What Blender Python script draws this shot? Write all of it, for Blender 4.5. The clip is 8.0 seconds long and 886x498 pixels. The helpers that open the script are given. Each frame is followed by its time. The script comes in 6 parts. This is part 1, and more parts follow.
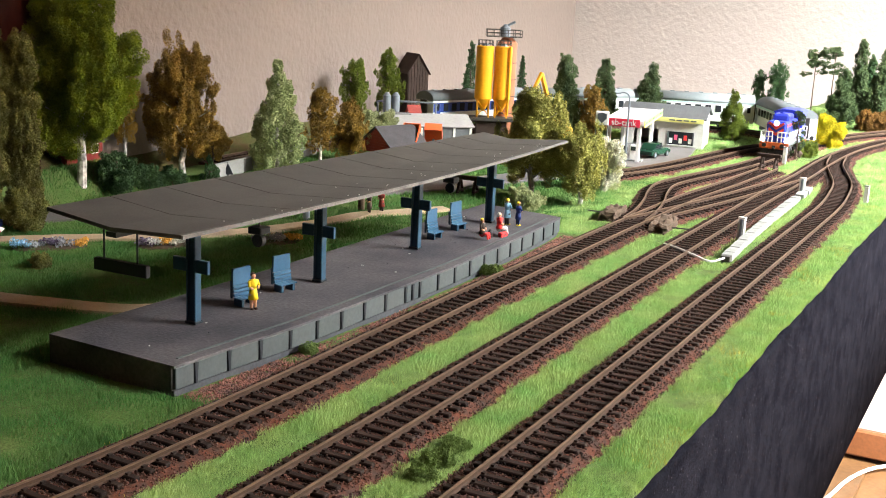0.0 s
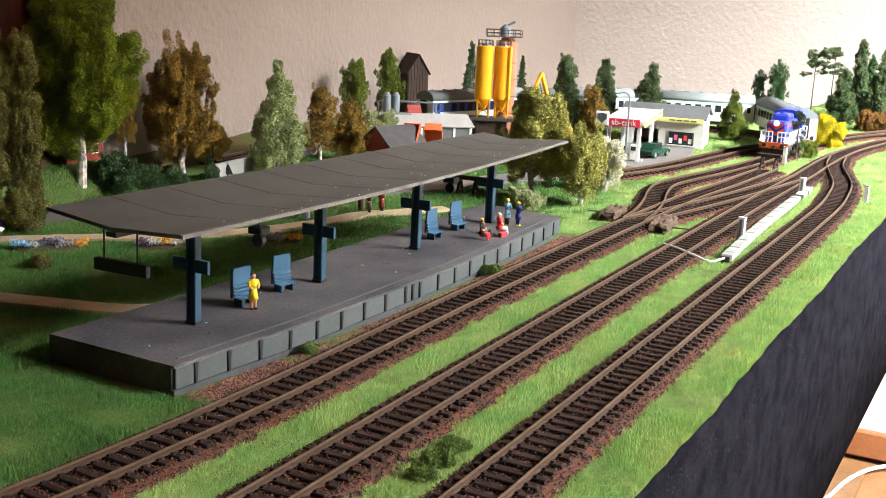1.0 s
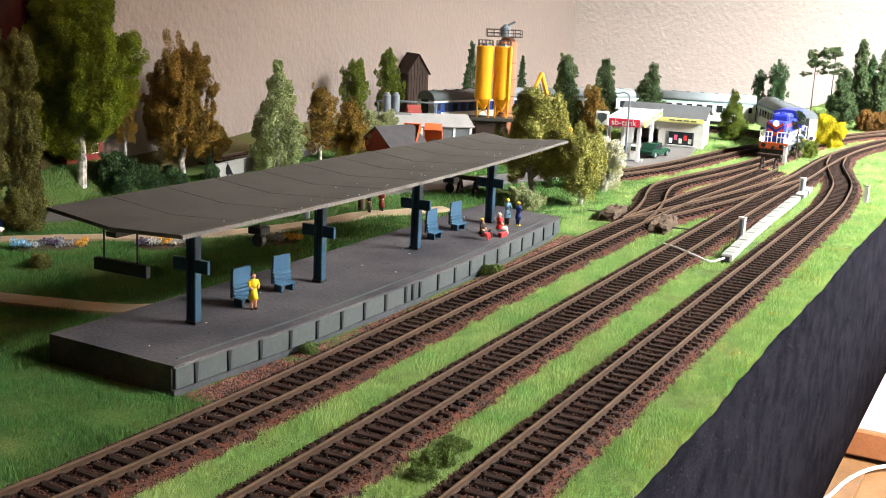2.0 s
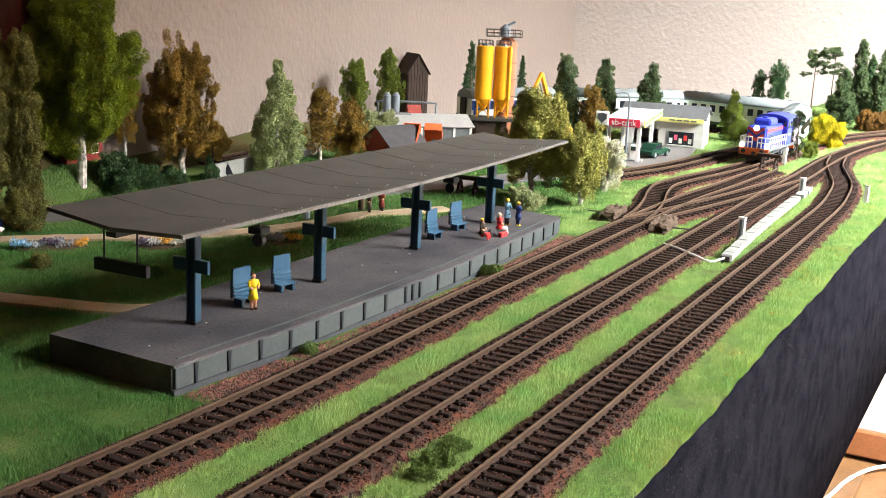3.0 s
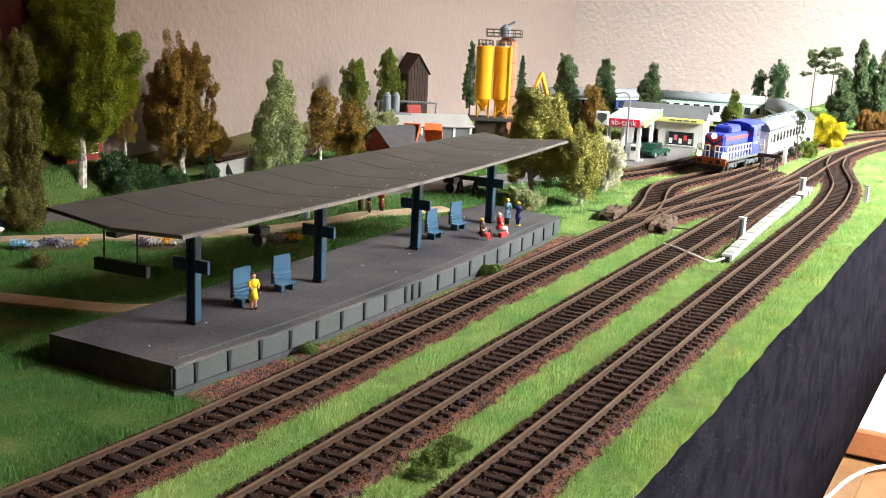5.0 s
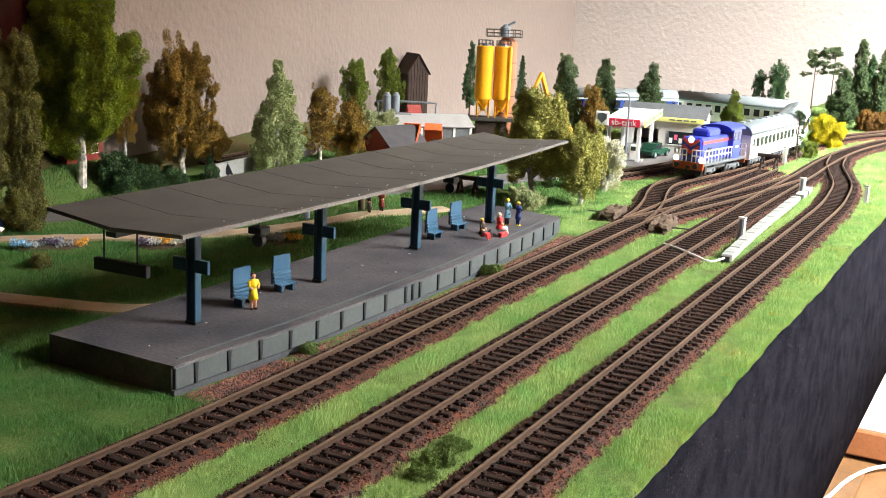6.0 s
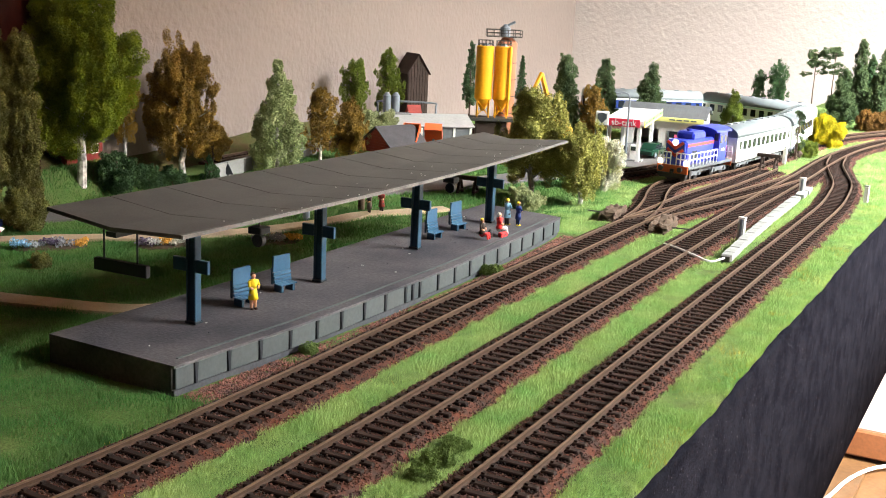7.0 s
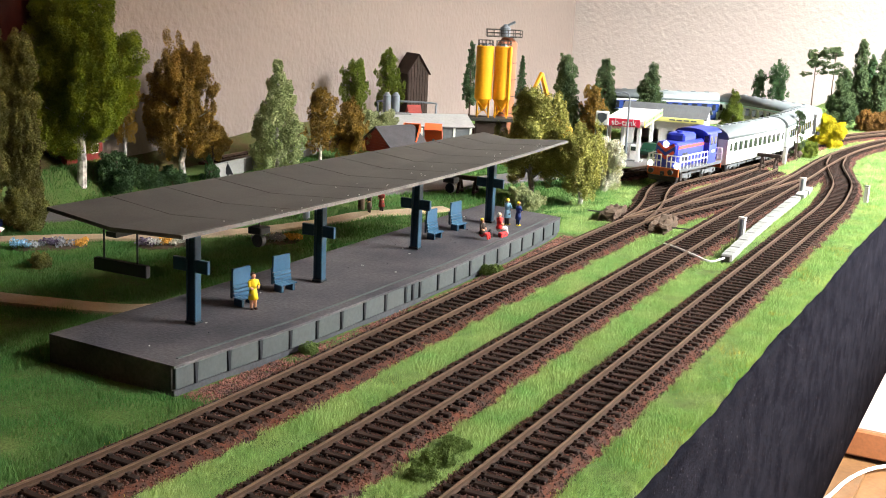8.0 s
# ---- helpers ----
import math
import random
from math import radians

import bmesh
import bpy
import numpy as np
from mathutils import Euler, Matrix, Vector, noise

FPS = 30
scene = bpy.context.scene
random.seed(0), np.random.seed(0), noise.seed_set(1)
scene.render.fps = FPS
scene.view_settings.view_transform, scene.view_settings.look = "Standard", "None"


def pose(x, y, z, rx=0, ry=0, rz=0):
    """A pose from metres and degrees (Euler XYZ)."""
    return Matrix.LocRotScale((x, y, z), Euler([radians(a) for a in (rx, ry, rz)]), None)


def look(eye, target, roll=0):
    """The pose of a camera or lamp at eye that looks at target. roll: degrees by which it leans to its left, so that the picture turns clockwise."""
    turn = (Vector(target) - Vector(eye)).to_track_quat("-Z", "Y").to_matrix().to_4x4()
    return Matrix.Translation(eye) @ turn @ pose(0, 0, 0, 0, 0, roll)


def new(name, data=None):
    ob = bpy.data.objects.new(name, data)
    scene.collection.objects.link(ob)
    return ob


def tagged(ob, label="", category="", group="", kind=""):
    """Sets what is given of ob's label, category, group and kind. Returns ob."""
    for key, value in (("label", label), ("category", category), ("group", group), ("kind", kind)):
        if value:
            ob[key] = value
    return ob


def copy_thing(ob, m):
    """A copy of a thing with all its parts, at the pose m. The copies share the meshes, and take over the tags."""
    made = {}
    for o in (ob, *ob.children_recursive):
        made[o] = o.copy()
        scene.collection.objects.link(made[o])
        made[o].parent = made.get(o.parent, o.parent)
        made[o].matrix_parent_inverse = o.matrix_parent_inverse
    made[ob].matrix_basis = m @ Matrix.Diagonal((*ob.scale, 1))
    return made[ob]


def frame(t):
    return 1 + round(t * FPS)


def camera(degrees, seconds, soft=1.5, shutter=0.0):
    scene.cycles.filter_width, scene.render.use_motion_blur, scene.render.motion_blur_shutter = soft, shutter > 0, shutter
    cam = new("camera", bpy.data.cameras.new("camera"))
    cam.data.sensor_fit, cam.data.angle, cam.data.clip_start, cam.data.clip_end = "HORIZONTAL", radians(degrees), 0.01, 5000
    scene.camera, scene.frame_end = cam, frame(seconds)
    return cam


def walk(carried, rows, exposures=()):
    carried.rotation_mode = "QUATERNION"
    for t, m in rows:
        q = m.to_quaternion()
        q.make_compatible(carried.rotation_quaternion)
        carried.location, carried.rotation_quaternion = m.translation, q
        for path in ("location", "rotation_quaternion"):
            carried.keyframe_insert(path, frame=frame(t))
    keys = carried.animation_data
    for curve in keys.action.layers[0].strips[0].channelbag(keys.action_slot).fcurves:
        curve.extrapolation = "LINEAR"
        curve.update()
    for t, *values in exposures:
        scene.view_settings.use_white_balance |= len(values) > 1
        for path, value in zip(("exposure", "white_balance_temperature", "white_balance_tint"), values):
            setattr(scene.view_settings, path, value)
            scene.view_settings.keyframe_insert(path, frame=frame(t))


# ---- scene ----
EYE, YAW, PITCH, ROLL = (0.0, 0.0, 0.17373), radians(27.515), radians(12.976), 2.670
AIM = (math.cos(PITCH) * math.cos(YAW), math.cos(PITCH) * math.sin(YAW), EYE[2] - math.sin(PITCH))
cam = camera(42.318, 8.0, soft=1.0)
walk(cam, [(0.0, look(EYE, AIM, ROLL)), (8.0, look(EYE, AIM, ROLL))])

# ---- light: daylight from the right, through an added unseen roof window ----
world = bpy.data.worlds.new("world")
scene.world = world
world.use_nodes = True
sky = world.node_tree.nodes.new("ShaderNodeTexSky")
sky.sky_type, sky.sun_disc, sky.sun_elevation, sky.sun_rotation = "NISHITA", False, radians(40), radians(200)
world.node_tree.links.new(sky.outputs[0], world.node_tree.nodes["Background"].inputs[0])
world.node_tree.nodes["Background"].inputs[1].default_value = 0.1
ROOM_X0, ROOM_X1, ROOM_Y0, FLOOR_Z, CEIL_Z = -1.3, 2.32, -2.20, -0.71, 1.50
# unseen roof window; its deep shaft in the sloping ceiling is added to narrow the light
SHAFT = Matrix.Translation((1.252, -1.458, 1.016)) @ pose(0, 0, 0, 0, 0, -68.75) @ pose(0, 0, 0, 10.7, 0, 0)
SHAFT_X, SHAFT_Y, SHAFT_D = 0.405, 0.597, 0.396
# area lamp for the daylight; the window around it is out of view
lamp = bpy.data.lights.new("window_light", "AREA")
lamp.shape, lamp.size, lamp.size_y, lamp.energy, lamp.color = "RECTANGLE", 2 * SHAFT_X - 0.01, 2 * SHAFT_Y - 0.01, 1430, (0.970, 1.0, 1.0)
light = new("window_light", lamp)
light.matrix_world = SHAFT @ pose(0, 0, SHAFT_D)
scene.view_settings.exposure = 0.0


# ---- materials ----
def mat(name, base, rough=0.8, var=0.25, scale=120.0, bump=0.15, metal=0.0, second=None, island=0.0, fine=8.0, rand=0.0, spec=0.3):
    """Two scales of variation on the base colour, a fine relief, and variation by island or by object."""
    m = bpy.data.materials.new(name)
    m.use_nodes = True
    nt = m.node_tree
    b = nt.nodes["Principled BSDF"]
    b.inputs["Roughness"].default_value, b.inputs["Metallic"].default_value = rough, metal
    b.inputs["Specular IOR Level"].default_value = spec
    tc = nt.nodes.new("ShaderNodeTexCoord")

    def tex(s, detail):
        n = nt.nodes.new("ShaderNodeTexNoise")
        n.inputs["Scale"].default_value, n.inputs["Detail"].default_value = s, detail
        nt.links.new(tc.outputs["Object"], n.inputs["Vector"])
        return n
    big, small = tex(scale, 4), tex(scale * fine, 3)
    mix = nt.nodes.new("ShaderNodeMix")
    mix.data_type = "RGBA"
    ramp = nt.nodes.new("ShaderNodeMapRange")
    ramp.inputs[1].default_value, ramp.inputs[2].default_value = 0.35, 0.65
    nt.links.new(big.outputs[0], ramp.inputs[0])
    nt.links.new(ramp.outputs[0], mix.inputs[0])
    c2 = second or tuple(c * (1 - var) for c in base)
    mix.inputs[6].default_value, mix.inputs[7].default_value = (*base, 1), (*c2, 1)
    hsv = nt.nodes.new("ShaderNodeHueSaturation")
    nt.links.new(mix.outputs[2], hsv.inputs["Color"])
    val = nt.nodes.new("ShaderNodeMapRange")
    val.inputs[1].default_value, val.inputs[2].default_value = 0.25, 0.75
    val.inputs[3].default_value, val.inputs[4].default_value = 1 - var, 1 + var
    nt.links.new(small.outputs[0], val.inputs[0])
    out = val.outputs[0]
    for src, amount in (("island", island), ("object", rand)):
        if amount:
            if src == "island":
                g = nt.nodes.new("ShaderNodeNewGeometry").outputs["Random Per Island"]
            else:
                g = nt.nodes.new("ShaderNodeObjectInfo").outputs["Random"]
            r = nt.nodes.new("ShaderNodeMapRange")
            r.inputs[3].default_value, r.inputs[4].default_value = 1 - amount, 1 + amount
            nt.links.new(g, r.inputs[0])
            mul = nt.nodes.new("ShaderNodeMath")
            mul.operation = "MULTIPLY"
            nt.links.new(out, mul.inputs[0])
            nt.links.new(r.outputs[0], mul.inputs[1])
            out = mul.outputs[0]
    nt.links.new(out, hsv.inputs["Value"])
    nt.links.new(hsv.outputs[0], b.inputs["Base Color"])
    if bump:
        bp = nt.nodes.new("ShaderNodeBump")
        bp.inputs["Strength"].default_value, bp.inputs["Distance"].default_value = bump, 0.5 / (scale * fine)
        nt.links.new(small.outputs[0], bp.inputs["Height"])
        nt.links.new(bp.outputs[0], b.inputs["Normal"])
    return m


def glow(name, colour, strength):
    m = bpy.data.materials.new(name)
    m.use_nodes = True
    b = m.node_tree.nodes["Principled BSDF"]
    b.inputs["Base Color"].default_value = (*colour, 1)
    b.inputs["Emission Color"].default_value, b.inputs["Emission Strength"].default_value = (*colour, 1), strength
    return m


def glass(name, tint, rough=0.05):
    m = bpy.data.materials.new(name)
    m.use_nodes = True
    b = m.node_tree.nodes["Principled BSDF"]
    b.inputs["Base Color"].default_value, b.inputs["Roughness"].default_value = (*tint, 1), rough
    b.inputs["Specular IOR Level"].default_value = 0.6
    return m


# one plaster in two tones: shade in the back wall's colour, light in the end's
M_WALL_SHADE = mat("plaster_shade_tone", (0.212, 0.174, 0.151), 0.9, 0.03, 30, 0.45, fine=4)
M_WALL_LIT = mat("plaster_lit_tone", (0.43, 0.385, 0.350), 0.9, 0.03, 30, 0.4, fine=4)
# unseen ceiling and closing walls: a dark tone chosen to cut bounced light
M_CEIL = mat("dark_bounce_damper", (0.115, 0.078, 0.052), 0.6, 0.15, 10, 0.1)
M_PARQUET = mat("parquet", (0.115, 0.056, 0.022), 0.5, 0.2, 12, 0.1, rand=0.15)
M_SKIRT = mat("skirting_wood", (0.17, 0.062, 0.024), 0.4, 0.15, 20, 0.05)
M_CLOTH = mat("black_felt", (0.0062, 0.0062, 0.0088), 1.0, 0.8, 60, 1.0, second=(0.0115, 0.0112, 0.0150), fine=25, spec=0.0)
M_FIBRE = mat("pale_lint", (0.085, 0.08, 0.09), 0.9, 0.3, 200, 0)
M_WARDROBE = mat("dark_red_wood", (0.026, 0.0045, 0.003), 0.7, 0.3, 15, 0.1, spec=0.08)
M_SOIL = mat("scenery_soil", (0.075, 0.13, 0.035), 0.95, 0.35, 45, 0.6, second=(0.09, 0.12, 0.04), fine=22, spec=0.05)
M_BANK = mat("brown_bank", (0.075, 0.055, 0.026), 0.95, 0.35, 60, 0.5, second=(0.06, 0.065, 0.022), fine=15, spec=0.05)
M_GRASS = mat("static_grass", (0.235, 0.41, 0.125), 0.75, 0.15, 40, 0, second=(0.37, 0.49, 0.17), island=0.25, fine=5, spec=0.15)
# bluer lawn green, with part of the lawn's shade put into the colour
M_GRASS_SHADE = mat("lawn_grass_shaded", (0.072, 0.190, 0.050), 0.8, 0.15, 30, 0, second=(0.108, 0.200, 0.056), island=0.28, fine=5, spec=0.1)
M_GRASS_Y = mat("dry_grass", (0.50, 0.40, 0.08), 0.8, 0.15, 60, 0, island=0.4, spec=0.1)
M_BALLAST = mat("red_ballast", (0.105, 0.036, 0.021), 0.9, 0.4, 200, 0.5, second=(0.05, 0.028, 0.022), fine=8, spec=0.15)
M_STONE = mat("ballast_stones", (0.120, 0.052, 0.036), 0.85, 0.25, 110, 0, second=(0.055, 0.036, 0.032), island=0.65, spec=0.2)
M_GRAVEL = mat("platform_gravel", (0.26, 0.115, 0.085), 0.85, 0.25, 150, 0, second=(0.12, 0.07, 0.06), island=0.5, spec=0.2)
M_CINDER = mat("dark_stones", (0.055, 0.04, 0.034), 0.8, 0.2, 150, 0, island=0.6, spec=0.3)
M_RAIL = mat("rusty_rail", (0.056, 0.033, 0.022), 0.7, 0.25, 150, 0.2, metal=0.0, spec=0.15)
M_RAILTOP = mat("worn_rail_head", (0.100, 0.060, 0.036), 0.55, 0.2, 100, 0.05, metal=0.1)
M_SLEEPER = mat("dark_sleeper", (0.024, 0.0125, 0.0085), 0.75, 0.35, 400, 0.4, rand=0.3, spec=0.2)
M_PLAT = mat("platform_asphalt", (0.086, 0.079, 0.084), 0.75, 0.32, 22, 0.35, second=(0.036, 0.034, 0.042), fine=25)
M_FASCIA = mat("platform_edge_grey", (0.066, 0.079, 0.080), 0.6, 0.12, 60, 0.1)
M_FASCIA_DK = mat("platform_plinth", (0.055, 0.058, 0.065), 0.8, 0.2, 90, 0.3)
M_ROOF = mat("canopy_grey", (0.088, 0.082, 0.074), 0.7, 0.16, 35, 0.2, second=(0.066, 0.062, 0.056), fine=30)
M_GUTTER = mat("canopy_rim", (0.16, 0.15, 0.14), 0.6, 0.35, 90, 0.1)
M_BLUE = mat("petrol_blue", (0.018, 0.058, 0.100), 0.45, 0.2, 90, 0.1)
M_BENCH = mat("bench_blue", (0.026, 0.085, 0.150), 0.5, 0.15, 120, 0.1)
M_DARK = mat("blackened_plastic", (0.013, 0.016, 0.02), 0.5, 0.2, 100, 0.1)
M_PATH = mat("sand_path", (0.42, 0.32, 0.21), 0.9, 0.2, 60, 0.4, fine=20)
M_ROAD = mat("grey_road", (0.14, 0.13, 0.125), 0.85, 0.15, 30, 0.2, fine=25)
M_BARK_W = mat("birch_bark", (0.72, 0.70, 0.64), 0.7, 0.1, 250, 0.3, second=(0.2, 0.18, 0.16), fine=4)
M_BARK = mat("brown_bark", (0.09, 0.06, 0.04), 0.9, 0.3, 150, 0.4)
M_WHITE = mat("white_plastic", (0.78, 0.78, 0.75), 0.5, 0.05, 60, 0.05)
M_OFFWHITE = mat("weathered_white", (0.62, 0.62, 0.58), 0.7, 0.12, 90, 0.2)
M_CONC = mat("pale_concrete", (0.25, 0.255, 0.24), 0.8, 0.15, 120, 0.3)
M_RED = mat("falun_red", (0.23, 0.03, 0.02), 0.7, 0.2, 60, 0.2)
M_ORANGE = mat("orange_red", (0.75, 0.13, 0.04), 0.55, 0.12, 80, 0.1)
M_ROOFDK = mat("slate_roof", (0.06, 0.058, 0.062), 0.7, 0.2, 90, 0.2)
M_GREYROOF = mat("grey_roof", (0.10, 0.105, 0.11), 0.65, 0.12, 60, 0.2)
M_WHITEROOF = mat("white_roof", (0.33, 0.33, 0.32), 0.6, 0.12, 40, 0.1)
M_BROWN = mat("tarred_boards", (0.040, 0.024, 0.018), 0.8, 0.25, 60, 0.3)
M_YELLOW = mat("silo_yellow", (0.80, 0.36, 0.010), 0.5, 0.05, 40, 0.03)
M_SILO_B = mat("silo_terracotta", (0.42, 0.16, 0.085), 0.6, 0.15, 40, 0.1)
M_STEEL = mat("grey_steel", (0.20, 0.23, 0.26), 0.45, 0.15, 80, 0.1, metal=0.3)
M_DKSTEEL = mat("dark_steel", (0.06, 0.055, 0.05), 0.6, 0.2, 80, 0.1)
M_PANE = glass("dark_glass", (0.02, 0.022, 0.026))
M_LOCOBLUE = mat("loco_blue", (0.035, 0.055, 0.42), 0.35, 0.05, 60, 0.02)
M_LOCORED = mat("loco_red", (0.65, 0.06, 0.04), 0.4, 0.05, 60, 0.02)
M_BUFFER = mat("buffer_beam_orange", (0.55, 0.11, 0.03), 0.5, 0.1, 60, 0.05)
M_UNDER = mat("underframe_grey", (0.10, 0.11, 0.115), 0.6, 0.2, 80, 0.1)
M_WHEEL = mat("wheel_black", (0.02, 0.018, 0.017), 0.5, 0.2, 80, 0.1)
M_COACHW = mat("coach_cream", (0.70, 0.74, 0.70), 0.4, 0.04, 50, 0.02)
M_COACHROOF = mat("coach_roof", (0.17, 0.195, 0.2), 0.5, 0.08, 50, 0.05)
M_MINT = mat("coach_mint", (0.45, 0.66, 0.60), 0.4, 0.04, 50, 0.02)
M_COACHBLUE = mat("coach_blue", (0.022, 0.048, 0.20), 0.35, 0.05, 50, 0.02)
M_PINK = mat("pink_panel", (0.75, 0.12, 0.22), 0.4, 0.05, 50, 0.02)
M_LAMP = glow("headlamp", (1.0, 0.93, 0.78), 14.0)
M_SKIN = mat("figure_skin", (0.62, 0.33, 0.2), 0.6, 0.05, 200, 0)
M_FYELLOW = mat("figure_yellow", (0.85, 0.60, 0.02), 0.55, 0.08, 300, 0)
M_HAIR = mat("figure_brown", (0.06, 0.025, 0.015), 0.7, 0.1, 200, 0)
M_FRED = mat("figure_red", (0.65, 0.04, 0.04), 0.55, 0.08, 300, 0)
M_FBLUE = mat("figure_blue", (0.25, 0.5, 0.7), 0.55, 0.08, 300, 0)
M_FNAVY = mat("figure_navy", (0.02, 0.04, 0.16), 0.55, 0.08, 300, 0)
M_FDARK = mat("figure_dark", (0.045, 0.03, 0.022), 0.6, 0.1, 300, 0)
M_SIGNRED = mat("sign_red", (0.72, 0.03, 0.07), 0.4, 0.03, 60, 0.02)
M_SIGNGREEN = mat("sign_green", (0.05, 0.36, 0.10), 0.4, 0.03, 60, 0.02)
M_SIGNYEL = mat("sign_yellow", (0.75, 0.72, 0.25), 0.4, 0.03, 60, 0.02)
M_CARGREEN = mat("car_green", (0.013, 0.05, 0.03), 0.25, 0.05, 60, 0.02)
M_EXCAV = mat("digger_orange", (0.85, 0.38, 0.02), 0.45, 0.08, 60, 0.05)


def leafmat(name, a, b):
    return mat(name, a, 0.85, 0.2, 90, 0, second=b, island=0.25, fine=6, spec=0.08)


L_GREEN = leafmat("leaf_green", (0.195, 0.240, 0.018), (0.090, 0.128, 0.015))
L_OLIVE = leafmat("leaf_olive", (0.204, 0.196, 0.058), (0.102, 0.109, 0.037))
L_AUTUMN = leafmat("leaf_autumn", (0.315, 0.192, 0.039), (0.150, 0.102, 0.027))
L_POPLAR = leafmat("leaf_poplar", (0.34, 0.38, 0.18), (0.23, 0.29, 0.12))
L_BIRCH = leafmat("leaf_birch", (0.37, 0.36, 0.10), (0.22, 0.225, 0.06))
L_MID = leafmat("leaf_mid_green", (0.16, 0.20, 0.03), (0.08, 0.11, 0.02))
L_DARK = leafmat("leaf_dark_green", (0.068, 0.125, 0.048), (0.038, 0.075, 0.034))
L_CONIFER = leafmat("leaf_conifer", (0.095, 0.135, 0.055), (0.05, 0.08, 0.036))
L_WEED = leafmat("leaf_weed_green", (0.15, 0.215, 0.06), (0.09, 0.14, 0.035))
L_YELLOW = leafmat("leaf_yellow", (0.60, 0.50, 0.02), (0.42, 0.36, 0.02))
L_BLOSSOM = leafmat("leaf_blossom", (0.792, 0.770, 0.682), (0.330, 0.330, 0.132))
L_PALE = leafmat("leaf_pale", (0.390, 0.429, 0.221), (0.260, 0.286, 0.130))
L_BROWNGRASS = leafmat("leaf_brown_tuft", (0.17, 0.085, 0.02), (0.11, 0.06, 0.02))


# ---- mesh helpers ----
def part(name, bm, material, parent=None, label=""):
    me = bpy.data.meshes.new(name)
    bm.normal_update()
    bm.to_mesh(me)
    bm.free()
    for m in material if isinstance(material, (list, tuple)) else [material]:
        me.materials.append(m)
    ob = new(name, me)
    ob.parent = parent
    return tagged(ob, label) if label else ob


def raw(name, verts, faces, material, parent=None, label=""):
    me = bpy.data.meshes.new(name)
    verts = np.asarray(verts, dtype=np.float32).reshape(-1, 3)
    faces = np.asarray(faces, dtype=np.int32)
    n, k = faces.shape
    me.vertices.add(len(verts))
    me.vertices.foreach_set("co", verts.ravel())
    me.loops.add(n * k)
    me.loops.foreach_set("vertex_index", faces.ravel())
    me.polygons.add(n)
    me.polygons.foreach_set("loop_start", np.arange(0, n * k, k, dtype=np.int32))
    me.update(calc_edges=True)
    me.validate()
    me.materials.append(material)
    ob = new(name, me)
    ob.parent = parent
    return tagged(ob, label) if label else ob


def thing(name, label, category, m=None, group="", kind=""):
    e = new(name)
    e.empty_display_size = 0.01
    if m is not None:
        e.matrix_world = m
    return tagged(e, label, category, group, kind)


def box(bm, c, s, rz=0.0, bevel=0.0, mi=0, m=None):
    g = bmesh.ops.create_cube(bm, size=1.0)["verts"]
    bmesh.ops.scale(bm, vec=s, verts=g)
    if bevel:
        es = list({e for v in g for e in v.link_edges})
        res = bmesh.ops.bevel(bm, geom=es, offset=bevel, segments=1, affect="EDGES")
        g = list({v for f in res["faces"] for v in f.verts} | {v for v in g if v.is_valid})
    bmesh.ops.transform(bm, matrix=(m or Matrix()) @ pose(*c, 0, 0, rz), verts=g)
    if mi:
        for f in {f for v in g for f in v.link_faces}:
            f.material_index = mi
    return g


def cyl(bm, a, b, r1, r2=None, n=10, mi=0, caps=True):
    a, b = Vector(a), Vector(b)
    d = b - a
    g = bmesh.ops.create_cone(bm, cap_ends=caps, segments=n, radius1=r1, radius2=r1 if r2 is None else r2, depth=d.length)["verts"]
    bmesh.ops.transform(bm, matrix=Matrix.Translation((a + b) / 2) @ d.to_track_quat("Z", "Y").to_matrix().to_4x4(), verts=g)
    if mi:
        for f in {f for v in g for f in v.link_faces}:
            f.material_index = mi
    return g


def ball(bm, c, r, mi=0, sub=1):
    g = bmesh.ops.create_icosphere(bm, subdivisions=sub, radius=1.0)["verts"]
    s = r if isinstance(r, (tuple, list)) else (r, r, r)
    bmesh.ops.transform(bm, matrix=Matrix.Translation(c) @ Matrix.Diagonal((*s, 1)), verts=g)
    if mi:
        for f in {f for v in g for f in v.link_faces}:
            f.material_index = mi
    return g


def prism(bm, outline, y0, y1, mi=0):
    """An outline in x and z, drawn out from y0 to y1."""
    a = [bm.verts.new((x, y0, z)) for x, z in outline]
    b = [bm.verts.new((x, y1, z)) for x, z in outline]
    n = len(outline)
    fs = [bm.faces.new(a), bm.faces.new(list(reversed(b)))]
    fs += [bm.faces.new((a[(i + 1) % n], a[i], b[i], b[(i + 1) % n])) for i in range(n)]
    for f in fs:
        f.material_index = mi
    bmesh.ops.recalc_face_normals(bm, faces=fs)
    return a + b


def one(fn, *a, **k):
    bm = bmesh.new()
    fn(bm, *a, **k)
    return bm


